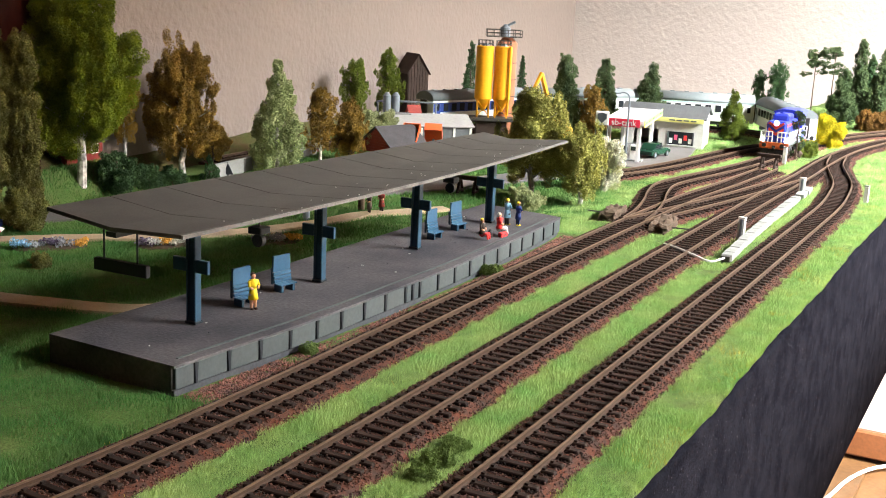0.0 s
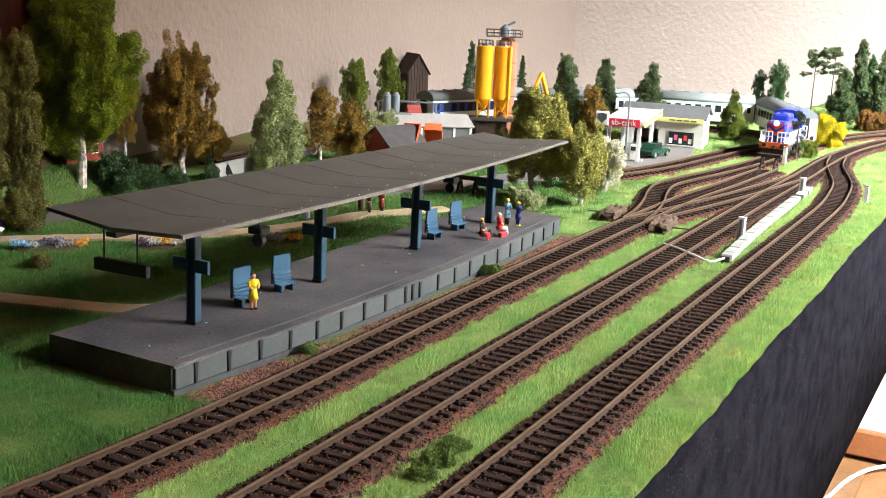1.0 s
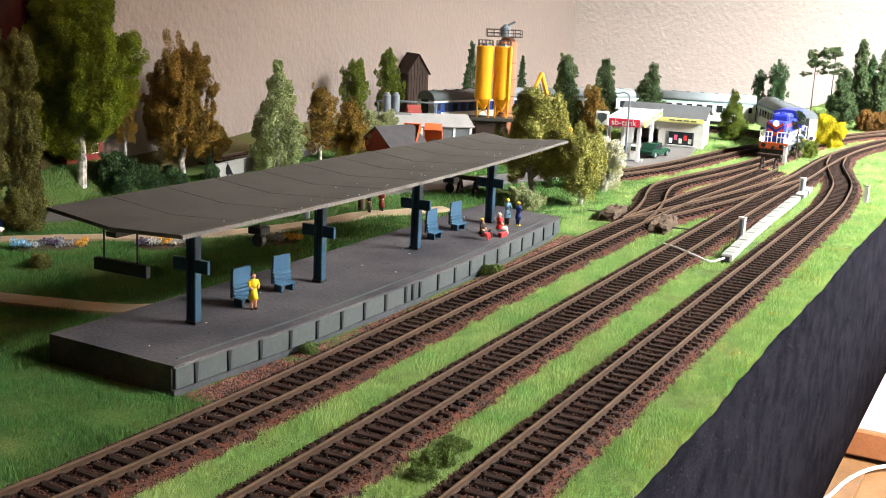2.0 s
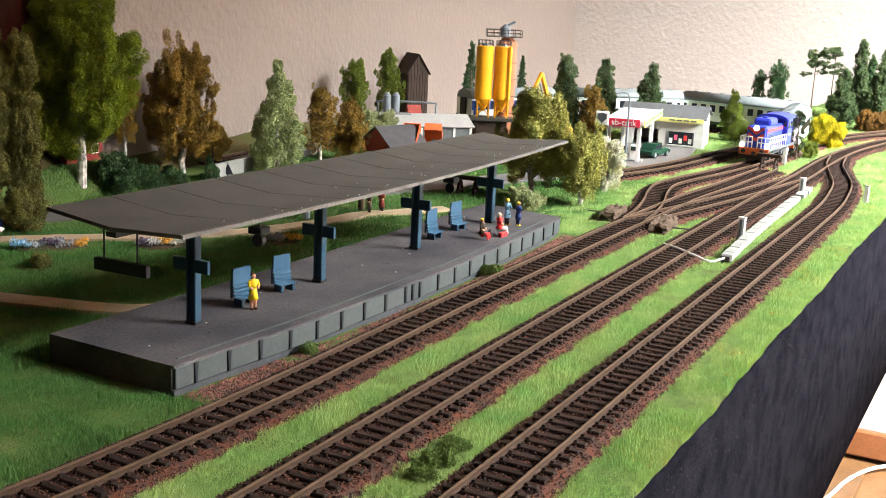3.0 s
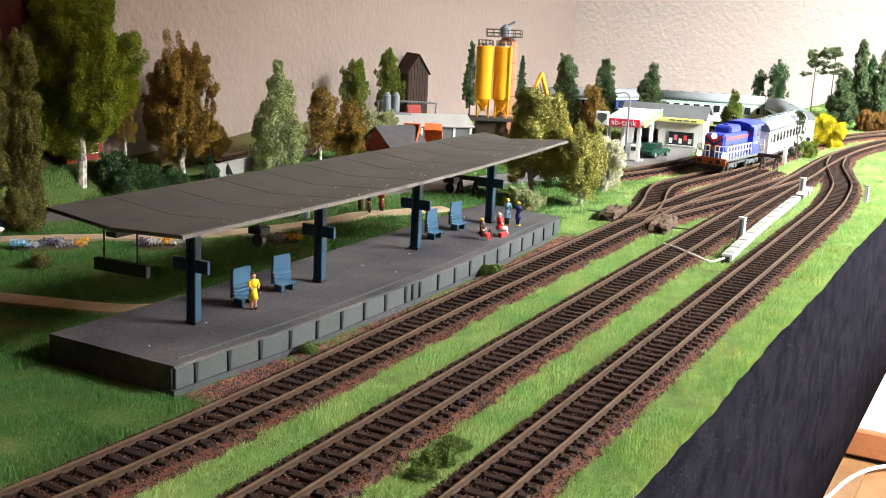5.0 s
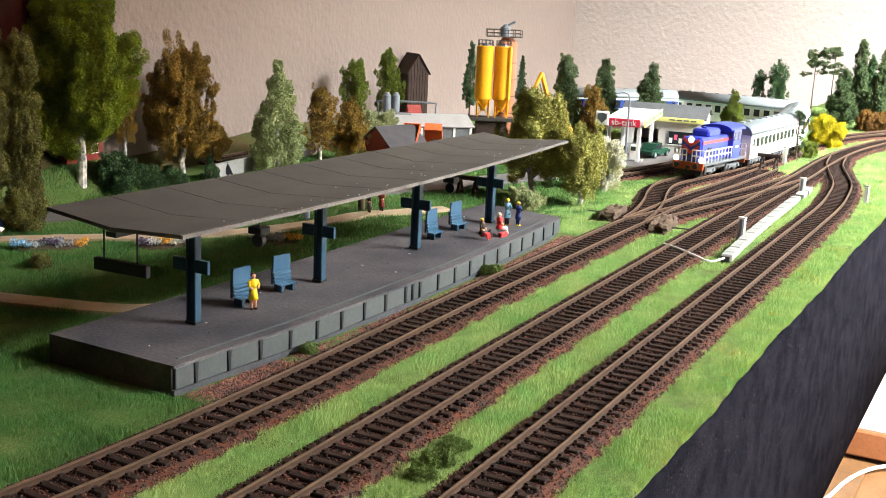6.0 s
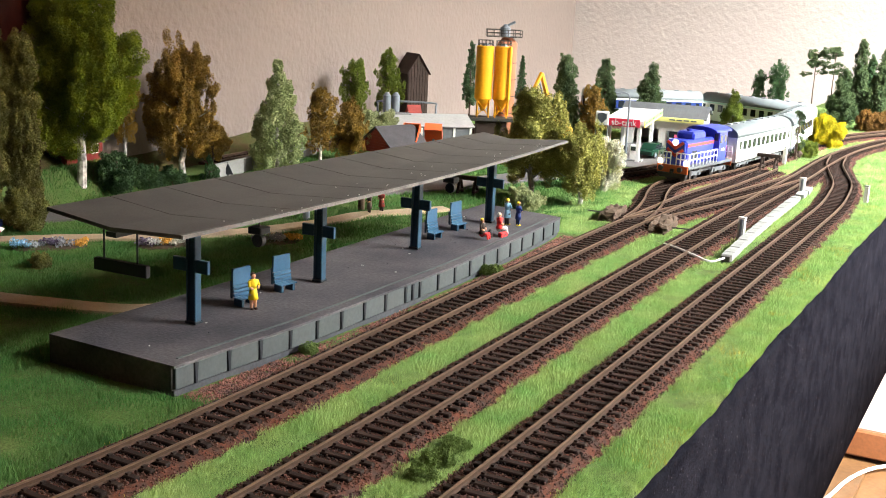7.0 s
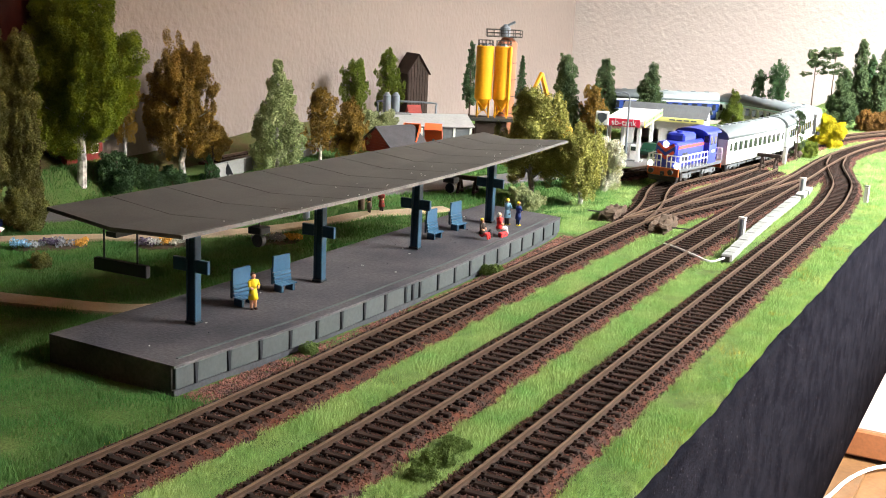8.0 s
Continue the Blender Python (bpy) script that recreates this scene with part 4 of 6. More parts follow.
TREES = [
    ("tree", "tall slim dull olive tree at the park edge", 0.532, 0.635, 0.1490, 0.0053, 0.0340, "pillar", L_OLIVE, M_BARK, 1.3),
    ("tree", "tall slim olive green tree with a dense crown", 0.572, 0.636, 0.1380, 0.0089, 0.0300, "pillar", L_OLIVE, M_BARK, 1.5),
    ("tree", "slim olive tree standing by the road", 0.553, 0.647, 0.1391, 0.0088, 0.0343, "pillar", L_OLIVE, M_BARK, 1.3),
    ("birch_tree", "tall bright green birch with a white trunk", 0.670, 0.680, 0.1530, 0.0250, 0.0880, "round", L_GREEN, M_BARK_W, 1.7),
    ("birch_tree", "golden brown autumn birch with a forked white trunk", 0.803, 0.688, 0.1160, 0.0200, 0.0760, "ragged", L_AUTUMN, M_BARK_W, 1.7),
    ("tree", "thin brown autumn tree beside the green birch", 0.755, 0.714, 0.1132, 0.0287, 0.0355, "ragged", L_AUTUMN, M_BARK_W, 1.2),
    ("tree", "small orange autumn tree near the back wall", 0.848, 0.691, 0.0414, 0.0096, 0.0303, "round", L_AUTUMN, M_BARK, 1.2),
    ("poplar_tree", "pale green conical poplar with a dense crown", 0.881, 0.641, 0.1052, 0.0009, 0.0597, "column", L_POPLAR, M_BARK_W, 2.2),
    ("birch_tree", "rusty autumn birch with a white trunk", 0.955, 0.642, 0.0740, 0.0120, 0.0440, "ragged", L_AUTUMN, M_BARK_W, 1.9),
    ("tree", "rusty brown autumn tree with a spreading crown", 0.989, 0.628, 0.0600, 0.0071, 0.0460, "ragged", L_AUTUMN, M_BARK, 1.7),
    ("flowering_bush", "pale green flowering bush beside the red house", 1.081, 0.651, 0.0395, 0.0009, 0.0457, "round", L_PALE, M_BARK, 1.5),
    ("tree", "dense mid-green tree near the back wall", 1.168, 0.734, 0.0920, 0.0200, 0.0440, "ragged", L_MID, M_BARK, 1.6),
    ("tree", "dense mid-green tree beside the brown tower", 1.237, 0.731, 0.1010, 0.0150, 0.0430, "ragged", L_MID, M_BARK, 1.6),
    ("tree", "thin green tree behind the yellow silos", 1.420, 0.709, 0.1092, 0.0183, 0.0275, "column", L_DARK, M_BARK, 1.6),
    ("tree", "small dark green tree behind the silos", 1.500, 0.668, 0.0900, 0.0281, 0.0206, "conifer", L_DARK, M_BARK, 2.0),
    ("birch_tree", "olive yellow birch with a white trunk by the platform end", 0.916, 0.394, 0.0950, 0.0200, 0.0740, "ragged", L_BIRCH, M_BARK_W, 2.3),
    ("birch_tree", "low olive yellow birch with a white trunk", 0.918, 0.348, 0.0640, 0.0140, 0.0600, "ragged", L_BIRCH, M_BARK_W, 1.7),
    ("blossom_bush", "white blossoming bush beside the birch", 1.005, 0.357, 0.0470, 0.0010, 0.0360, "round", L_BLOSSOM, M_BARK, 1.2),
    ("fir_tree", "tall dark green fir tree", 1.314, 0.527, 0.1047, 0.0075, 0.0495, "fir", L_CONIFER, M_BARK, 2.2),
    ("fir_tree", "dark green fir tree behind an autumn tree", 1.442, 0.522, 0.0975, 0.0114, 0.0450, "fir", L_CONIFER, M_BARK, 2.0),
    ("tree", "brown autumn tree behind the filling station", 1.311, 0.487, 0.0724, 0.0097, 0.0405, "ragged", L_AUTUMN, M_BARK, 1.9),
    ("fir_tree", "dark green fir tree behind the filling station", 1.445, 0.460, 0.0967, 0.0114, 0.0426, "fir", L_CONIFER, M_BARK, 2.2),
    ("tree", "fresh green tree beside the filling station", 1.488, 0.361, 0.0670, 0.0010, 0.0430, "column", L_MID, M_BARK, 1.7),
    ("tree", "small dark tree near the white wall", 1.765, 0.394, 0.0780, 0.0250, 0.0300, "ragged", L_DARK, M_BARK, 2.0),
    ("tree", "dark green tree near the white wall", 1.765, 0.3645, 0.0930, 0.0250, 0.0390, "ragged", L_DARK, M_BARK, 1.5),
    ("pine_tree", "tall bare-stemmed pine with a flat dark crown", 1.920, 0.342, 0.1100, 0.0600, 0.0460, "pine", L_CONIFER, M_BARK, 2.4),
    ("pine_tree", "tall bare-stemmed pine with a ragged dark crown", 1.925, 0.313, 0.1160, 0.0620, 0.0400, "pine", L_CONIFER, M_BARK, 2.4),
    ("fir_tree", "tall dark fir tree at the layout end", 1.930, 0.275, 0.1290, 0.0010, 0.0450, "fir", L_CONIFER, M_BARK, 2.6),
    ("fir_tree", "dark fir tree at the layout end", 1.829, 0.281, 0.0870, 0.0030, 0.0462, "fir", L_CONIFER, M_BARK, 2.2),
    ("fir_tree", "dark green fir tree beside the curve", 1.886, 0.233, 0.1180, 0.0010, 0.0500, "fir", L_CONIFER, M_BARK, 2.6),
    ("fir_tree", "dense dark fir tree in the corner wood", 1.960, 0.262, 0.1000, 0.0010, 0.0450, "fir", L_DARK, M_BARK, 2.2),
    ("fir_tree", "dark fir tree in the corner wood", 1.980, 0.215, 0.1150, 0.0010, 0.0525, "fir", L_CONIFER, M_BARK, 2.2),
    ("broom_bush", "bright yellow flowering bush by the curve", 1.522, 0.247, 0.0400, 0.0010, 0.0420, "round", L_YELLOW, M_BARK, 1.4),
    ("fir_tree", "tiny dark fir tree by the signal box", 1.368, 0.2545, 0.0590, 0.0040, 0.0180, "loose", L_CONIFER, M_BARK, 1.4),
    ("bush", "low green bush beside the yellow bush", 1.400, 0.247, 0.0180, 0.0000, 0.0240, "round", L_MID, M_BARK, 1.3),
    ("bush", "dense blue-green bush in the park", 0.698, 0.668, 0.0348, 0.0000, 0.0313, "round", L_DARK, M_BARK, 1.7),
    ("bush", "low dark green bush in the park", 0.734, 0.668, 0.0183, 0.0000, 0.0261, "round", L_DARK, M_BARK, 1.5),
    ("bush", "low dark bush beside the autumn birch", 0.757, 0.662, 0.0157, 0.0000, 0.0227, "round", L_DARK, M_BARK, 1.5),
    ("bush", "upright dark green bush behind the canopy", 0.796, 0.653, 0.0246, 0.0000, 0.0202, "column", L_DARK, M_BARK, 1.5),
    ("bush", "small dark bush beside the poplar", 0.905, 0.639, 0.0186, 0.0000, 0.0168, "round", L_DARK, M_BARK, 1.4),
    ("shrub", "sparse pale shrub behind the platform", 0.869, 0.378, 0.0160, 0.0000, 0.0300, "loose", L_PALE, M_BARK, 1.0),
    ("bush", "low olive bush under the slim trees", 0.559, 0.621, 0.0268, 0.0000, 0.0322, "round", L_OLIVE, M_BARK, 1.4),
    ("bush", "small round bush on the lawn edge", 0.489, 0.532, 0.0094, 0.0000, 0.0132, "round", L_OLIVE, M_BARK, 1.2),
    ("bush", "low dark green bush between the tracks", 0.352, 0.188, 0.0036, 0.0000, 0.0125, "round", L_WEED, M_BARK, 0.75),
    ("bush", "low dark green bush between the tracks", 0.368, 0.189, 0.0042, 0.0000, 0.0130, "round", L_WEED, M_BARK, 0.75),
    ("bush", "low dark green bush between the tracks", 0.383, 0.190, 0.0034, 0.0000, 0.0115, "round", L_WEED, M_BARK, 0.75),
    ("bush", "tiny green weed bush at the platform edge", 0.448, 0.305, 0.0050, 0.0000, 0.0100, "round", L_WEED, M_BARK, 0.9),
    ("bush", "tiny green weed bush at the platform foot", 0.648, 0.301, 0.0060, 0.0000, 0.0160, "round", L_WEED, M_BARK, 1.0),
    ("bush", "brown dry bush at the foot of the fir trees", 1.780, 0.225, 0.0220, 0.0000, 0.0500, "round", L_BROWNGRASS, M_BARK, 1.8),
    ("bush", "brown dry bush beside the far curve", 1.830, 0.200, 0.0260, 0.0000, 0.0500, "round", L_BROWNGRASS, M_BARK, 1.8),
]
for i, (name, label, x, y, top, bottom, w, kind, lm, bark, leaf) in enumerate(TREES):
    z = float(ground_z(x, y))
    tree(name, label, x, y, z, top, bottom, w, kind, lm, bark, 100 + i, leaf * 0.001,
         trunk=0.0035 if "tall bright green birch" in label else 0.0011 if kind == "pine" else None)

# ---- the train ----
RUN = spline(TL, 0.002)
RUN_S = np.arange(len(RUN)) * 0.002


def on_run(s):
    return Vector([float(np.interp(s, RUN_S, RUN[:, i])) for i in range(3)])


def car_pose(s_front, length, base):
    """The pose of a car whose front end stands at s_front along the run."""
    c = s_front + length / 2
    a, b = on_run(c - base / 2), on_run(c + base / 2)
    d = a - b
    return Matrix.Translation((a + b) / 2) @ pose(0, 0, 0, 0, -math.degrees(math.atan2(d.z, math.hypot(d.x, d.y))), math.degrees(math.atan2(d.y, d.x)))


def wheelset(parent, x, r=0.0055):
    bm = bmesh.new()
    for s in (-1, 1):
        cyl(bm, (x, s * 0.0076, r), (x, s * 0.0098, r), r, n=18)
        cyl(bm, (x, s * 0.0070, r), (x, s * 0.0077, r), r + 0.0008, n=18)
    cyl(bm, (x, -0.0076, r), (x, 0.0076, r), 0.001, n=8)
    part("wheelset", bm, M_WHEEL, parent)


def bogie(car, x, base, r):
    bm = bmesh.new()
    for s in (-1, 1):
        prism(bm, [(x - base / 2 - 0.006, 0.0045), (x - base / 2 - 0.004, 0.0085), (x + base / 2 + 0.004, 0.0085), (x + base / 2 + 0.006, 0.0045), (x + base / 2, 0.0035), (x, 0.0050), (x - base / 2, 0.0035)], s * 0.0108, s * 0.0126)
        for q in (-1, 1):
            cyl(bm, (x + q * base / 2, s * 0.0124, r), (x + q * base / 2, s * 0.0138, r), 0.0018, n=10)
    box(bm, (x, 0, 0.0075), (0.008, 0.0215, 0.002))
    b = part("bogie", bm, M_UNDER, car, "dark grey bogie frame")
    for q in (-1, 1):
        wheelset(b, x + q * base / 2, r)


def buffers(car, x, s, material):
    for q in (-1, 1):
        bm = one(cyl, (x, q * 0.0100, 0.0121), (x + s * 0.0045, q * 0.0100, 0.0121), 0.0012, n=10)
        cyl(bm, (x + s * 0.0045, q * 0.0100, 0.0121), (x + s * 0.0054, q * 0.0100, 0.0121), 0.0026, n=14)
        part("buffer", bm, material, car)


LOCO_K = 0.66


def locomotive():
    t = thing("diesel_locomotive", "blue diesel locomotive with red stripes and white railings", "locomotive")
    bm = one(box, (0, 0, 0.0135), (0.146, 0.0335, 0.0030), 0, 0.0004)
    box(bm, (0, 0, 0.0095), (0.040, 0.022, 0.006), 0, 0.0006)
    part("frame", bm, M_UNDER, t, "grey locomotive frame")
    # long hood towards the front (+x), cab and short hood behind
    b = part("hood", one(box, (0.0225, 0, 0.0270), (0.091, 0.0225, 0.0240), 0, 0.0022), M_LOCOBLUE, t)
    part("raised_hood", one(box, (0.022, 0, 0.0420), (0.040, 0.0190, 0.0085), 0, 0.0022), M_LOCOBLUE, t)
    part("exhaust", one(cyl, (0.030, 0, 0.0460), (0.030, 0, 0.0480), 0.0030, n=12), M_LOCOBLUE, t)
    part("short_hood", one(box, (-0.060, 0, 0.0245), (0.022, 0.0215, 0.019), 0, 0.0020), M_LOCOBLUE, t)
    cab = part("cab", one(prism, [(-0.0500, 0.0150), (-0.0235, 0.0150), (-0.0235, 0.0440), (-0.0500, 0.0440)], -0.0165, 0.0165), M_LOCOBLUE, t)
    bm = bmesh.new()
    n = 10
    pr = [(0.0172 * math.cos(math.pi * i / n), 0.0440 + 0.0050 * math.sin(math.pi * i / n)) for i in range(n + 1)]
    vs = prism(bm, pr, -0.0255, 0.0255)
    bmesh.ops.transform(bm, matrix=pose(-0.0368, 0, 0, 0, 0, 90), verts=vs)
    part("cab_roof", bm, M_LOCOBLUE, cab)
    for s in (-1, 1):
        for x in (-0.0435, -0.0300):
            part("cab_window", one(box, (x, s * 0.0166, 0.0370), (0.0078, 0.0006, 0.0080), 0, 0.0002), M_PANE, cab)
        part("front_window", one(box, (-0.0234, s * 0.0130, 0.0385), (0.0006, 0.0042, 0.0065), 0, 0.0002), M_PANE, cab)
        part("number_bar", one(box, (-0.037, s * 0.0167, 0.0265), (0.010, 0.0004, 0.0022)), M_WHITE, cab, "plain white lettering bar")
        part("red_stripe", one(box, (0.0225, s * 0.0114, 0.0345), (0.0860, 0.0005, 0.0028)), M_LOCORED, b, "red side stripe")
        # grille on the hood side
        bm = bmesh.new()
        for k in range(8):
            box(bm, (0.050 - k * 0.0022, s * 0.0114, 0.0250), (0.0012, 0.0006, 0.0080))
        part("grille", bm, M_UNDER, b)
    # nose with chevrons
    nose = part("nose", one(box, (0.0692, 0, 0.0265), (0.0030, 0.0205, 0.0220), 0, 0.0008), M_LOCOBLUE, t)
    for z in (0.0345, 0.0275):
        for s in (-1, 1):
            bm = bmesh.new()
            box(bm, (0, s * 0.0048, 0), (0.0006, 0.0115, 0.0028), m=pose(0.0709, 0, z - 0.0032, s * 36, 0, 0))
            part("chevron", bm, M_LOCORED, nose, "red chevron stripe")
    part("top_lamp", one(ball, (0.0712, 0, 0.0370), (0.0016, 0.0030, 0.0030), 0, 2), M_LAMP, nose, "lit round headlamp")
    for s in (-1, 1):
        part("headlamp", one(ball, (0.0742, s * 0.0135, 0.0180), (0.0016, 0.0026, 0.0026), 0, 2), M_LAMP, t, "lit round headlamp")
    for s in (-1, 1):
        bb = part("buffer_beam", one(box, (s * 0.0738, 0, 0.0115), (0.0022, 0.0325, 0.0075), 0, 0.0004), M_BUFFER, t, "orange-red buffer beam")
        bm = one(box, (s * 0.0752, 0, 0.0100), (0.003, 0.004, 0.0035), 0, 0.0005)
        box(bm, (s * 0.0775, 0, 0.0085), (0.004, 0.0026, 0.002), 0, 0.0004)
        part("coupling", bm, M_WHEEL, bb)
        bm = one(box, (s * 0.0735, 0, 0.0050), (0.0016, 0.028, 0.0045), 0, 0.0004)
        part("rail_guard", bm, M_WHEEL, t)
    # railings round the walkway
    def rail_bars(bm, a, b, n):
        a, b = Vector(a), Vector(b)
        for z in (0.0215, 0.0272):
            cyl(bm, (a.x, a.y, z), (b.x, b.y, z), 0.00060, n=6)
        for i in range(n + 1):
            p = a.lerp(b, i / n)
            cyl(bm, (p.x, p.y, 0.0148), (p.x, p.y, 0.0274), 0.00060, n=6)
    for s in (-1, 1):
        part("side_railing", one(rail_bars, (0.0700, s * 0.0162, 0), (-0.0205, s * 0.0162, 0), 8), M_WHITE, t, "white tubular railing")
        part("front_railing", one(rail_bars, (0.0732, s * 0.0162, 0), (0.0732, s * 0.0030, 0), 3), M_WHITE, t, "white tubular railing")
        part("rear_railing", one(rail_bars, (-0.0732, s * 0.0162, 0), (-0.0732, s * 0.0030, 0), 3), M_WHITE, t, "white tubular railing")
        part("step", one(box, (0.066, s * 0.0158, 0.0075), (0.007, 0.002, 0.008), 0, 0.0004), M_WHEEL, t)
        part("pink_plate", one(box, (-0.060, s * 0.0112, 0.0235), (0.016, 0.0006, 0.010)), M_PINK, t, "pinkish red panel")
    for o in t.children_recursive:
        o.data.transform(Matrix.Diagonal((LOCO_K, 1, 1, 1)))
    for s in (-1, 1):
        buffers(t, s * 0.0748 * LOCO_K, s, M_WHEEL)
    for x in (0.0285, -0.0285):
        bogie(t, x, 0.0215, 0.0058)
    return t


def coach(label, side, band, name="passenger_coach"):
    t = thing(name, label, "railway coach", group="coaches of the train")
    L, w = 0.1630, 0.0162
    body = [(-w, 0.0105), (-w, 0.0350), (w, 0.0350), (w, 0.0105), (w - 0.0015, 0.0092), (-w + 0.0015, 0.0092)]
    bm = bmesh.new()
    vs = prism(bm, body, -L / 2, L / 2)
    bmesh.ops.transform(bm, matrix=pose(0, 0, 0, 0, 0, 90), verts=vs)
    part("body", bm, side, t)
    bm = bmesh.new()
    n = 14
    pr = [((w + 0.0004) * math.cos(math.pi * i / n), 0.0350 + 0.0113 * math.sin(math.pi * i / n) ** 0.85) for i in range(n + 1)]
    vs = prism(bm, pr, -L / 2 - 0.0003, L / 2 + 0.0003)
    bmesh.ops.transform(bm, matrix=pose(0, 0, 0, 0, 0, 90), verts=vs)
    roof = part("roof", bm, M_COACHROOF, t, "grey rounded coach roof")
    for f in roof.data.polygons:
        f.use_smooth = len(f.vertices) == 4
    bm = bmesh.new()
    for k in range(8):
        box(bm, (-0.067 + k * 0.0191, 0, 0.0466), (0.006, 0.005, 0.0016), 0, 0.0004)
    part("roof_vents", bm, M_COACHROOF, roof)
    for s in (-1, 1):
        if band:
            part("window_band", one(box, (0, s * (w + 0.0002), 0.0268), (L - 0.001, 0.0005, 0.0115)), band, t, "coloured window band")
        else:
            part("cant_stripe", one(box, (0, s * (w + 0.0002), 0.0338), (L - 0.001, 0.0005, 0.0016)), M_MINT, t, "mint green stripe")
        for k in range(10):
            x = -0.0608 + k * 0.0135
            wd = part("window", one(box, (x, s * (w + 0.0006), 0.0268), (0.0078, 0.0006, 0.0092), 0, 0.0002), M_PANE, t)
        for x in (-0.0742, 0.0742):
            d = part("door", one(box, (x, s * (w + 0.0004), 0.0215), (0.0080, 0.0007, 0.0225), 0, 0.0003), band or side, t)
            part("door_window", one(box, (x, s * (w + 0.0009), 0.0272), (0.0046, 0.0004, 0.0080), 0, 0.0002), M_PANE, d)
    for s in (-1, 1):
        g = part("gangway", one(box, (s * (L / 2 + 0.0014), 0, 0.0235), (0.0030, 0.0125, 0.0250), 0, 0.0010), M_WHEEL, t, "black gangway bellows")
        buffers(t, s * (L / 2), s * 0.7, M_WHEEL)
        bogie(t, s * 0.052, 0.0230, 0.0053)
    bm = bmesh.new()
    for x, l in ((-0.024, 0.022), (0.004, 0.018), (0.026, 0.018)):
        box(bm, (x, 0, 0.0078), (l, 0.024, 0.0052), 0, 0.0006)
    part("underframe_boxes", bm, M_UNDER, t)
    return t


LOCO_L, COACH_L, GAP = 0.1060, 0.1690, 0.0008
TRAIN = [(locomotive(), LOCO_L, 0.057, 0.0)]
START = LOCO_L + GAP
for label, side, band in (("cream passenger coach with mint stripe and dark windows", M_COACHW, None),
                          ("cream passenger coach with dark windows and grey roof", M_COACHW, None),
                          ("cream passenger coach with dark windows and grey roof", M_COACHW, None),
                          ("blue and white passenger coach with grey roof", M_COACHW, M_COACHBLUE)):
    TRAIN.append((coach(label, side, band), COACH_L, 0.104, START))
    START += COACH_L + GAP
# where the locomotive's front stands along the run, time by time
FRONT = [(0.0, 0.4964), (1.75, 0.4964), (2.0, 0.4944), (2.4, 0.4764), (3.0, 0.425), (3.5, 0.3972), (4.0, 0.3658), (4.5, 0.3399), (5.8, 0.2707), (6.0, 0.2627), (6.5, 0.2429), (7.0, 0.2286), (7.5, 0.2147), (8.0, 0.2058)]


def motions():
    ts = [f[0] for f in FRONT]
    ss = [f[1] for f in FRONT]
    for ob, length, base, back in TRAIN:
        rows = []
        for k in range(41):
            t = k * 0.2
            rows.append((t, car_pose(float(np.interp(t, ts, ss)) + back, length, base)))
        walk(ob, rows)

# ---- buildings and roadside things ----
def gabled(bm, x, y, z, w, d, h, rise, rz=0.0, over=0.003, wall=0, roof=1):
    """A gabled block: ridge along its own x axis. Walls in slot wall, roof slabs in slot roof."""
    m = pose(x, y, z, 0, 0, rz)
    a = prism(bm, [(-d / 2, -0.01), (d / 2, -0.01), (d / 2, h), (0, h + rise), (-d / 2, h)], -w / 2, w / 2, wall)
    bmesh.ops.transform(bm, matrix=m @ pose(0, 0, 0, 0, 0, 90), verts=a)
    th, sl = 0.0015, math.hypot(d / 2, rise)
    for s in (-1, 1):
        k = (d / 2 + over) / (d / 2)
        r = prism(bm, [(0, h + rise + 0.0003), (s * d / 2 * k, h + rise - rise * k + 0.0003), (s * d / 2 * k, h + rise - rise * k + th), (0, h + rise + th)], -w / 2 - over, w / 2 + over, roof)
        bmesh.ops.transform(bm, matrix=m @ pose(0, 0, 0, 0, 0, 90), verts=r)


def house(name, label, x, y, w, d, h, rise, rz, wall, roof, windows=()):
    z = float(ground_z(x, y))
    t = thing(name, label, "house", pose(x, y, z, 0, 0, rz))
    bm = bmesh.new()
    gabled(bm, 0, 0, 0, w, d, h, rise)
    walls, roofs = bm, bm.copy()
    bmesh.ops.delete(walls, geom=[f for f in walls.faces if f.material_index == 1], context="FACES")
    bmesh.ops.delete(roofs, geom=[f for f in roofs.faces if f.material_index == 0], context="FACES")
    for f in roofs.faces:
        f.material_index = 0
    part("wall", walls, wall, t)
    part("roof", roofs, roof, t)
    for wx, wy, wz, ww, wh, side in windows:
        a = 0 if side == "y" else 90
        f = part("window", one(box, (wx, wy, wz), (ww, 0.0016, wh), a, 0.0002), M_WHITE, t, "white window frame")
        off = math.copysign(0.0009, wy) if side == "y" else math.copysign(0.0009, wx)
        part("pane", one(box, (wx + (off if side == "x" else 0), wy + (off if side == "y" else 0), wz), (ww * 0.78, 0.0008, wh * 0.78), a), M_PANE, f)
    return t


house("red_cottage", "red wooden cottage with white windows behind the birch", 0.6915, 0.7095, 0.046, 0.022, 0.0165, 0.006, 7, M_RED, M_ROOFDK,
      [(-0.011, -0.0113, 0.0105, 0.0090, 0.0080, "y"), (0.012, -0.0113, 0.0105, 0.0090, 0.0080, "y")])
hs = house("red_house", "red boarded house with a dark slate gable roof", 1.0755, 0.6265, 0.047, 0.054, 0.0095, 0.019, -22, M_RED, M_ROOFDK)
for k in range(9):
    zz = 0.002 + k * 0.003
    wdt = 0.052 if zz < 0.0095 else 0.052 * max(0.05, 1 - (zz - 0.0095) / 0.019)
    part("board", one(box, (-0.0239, 0, zz), (0.0010, wdt, 0.0026)), M_RED, hs)
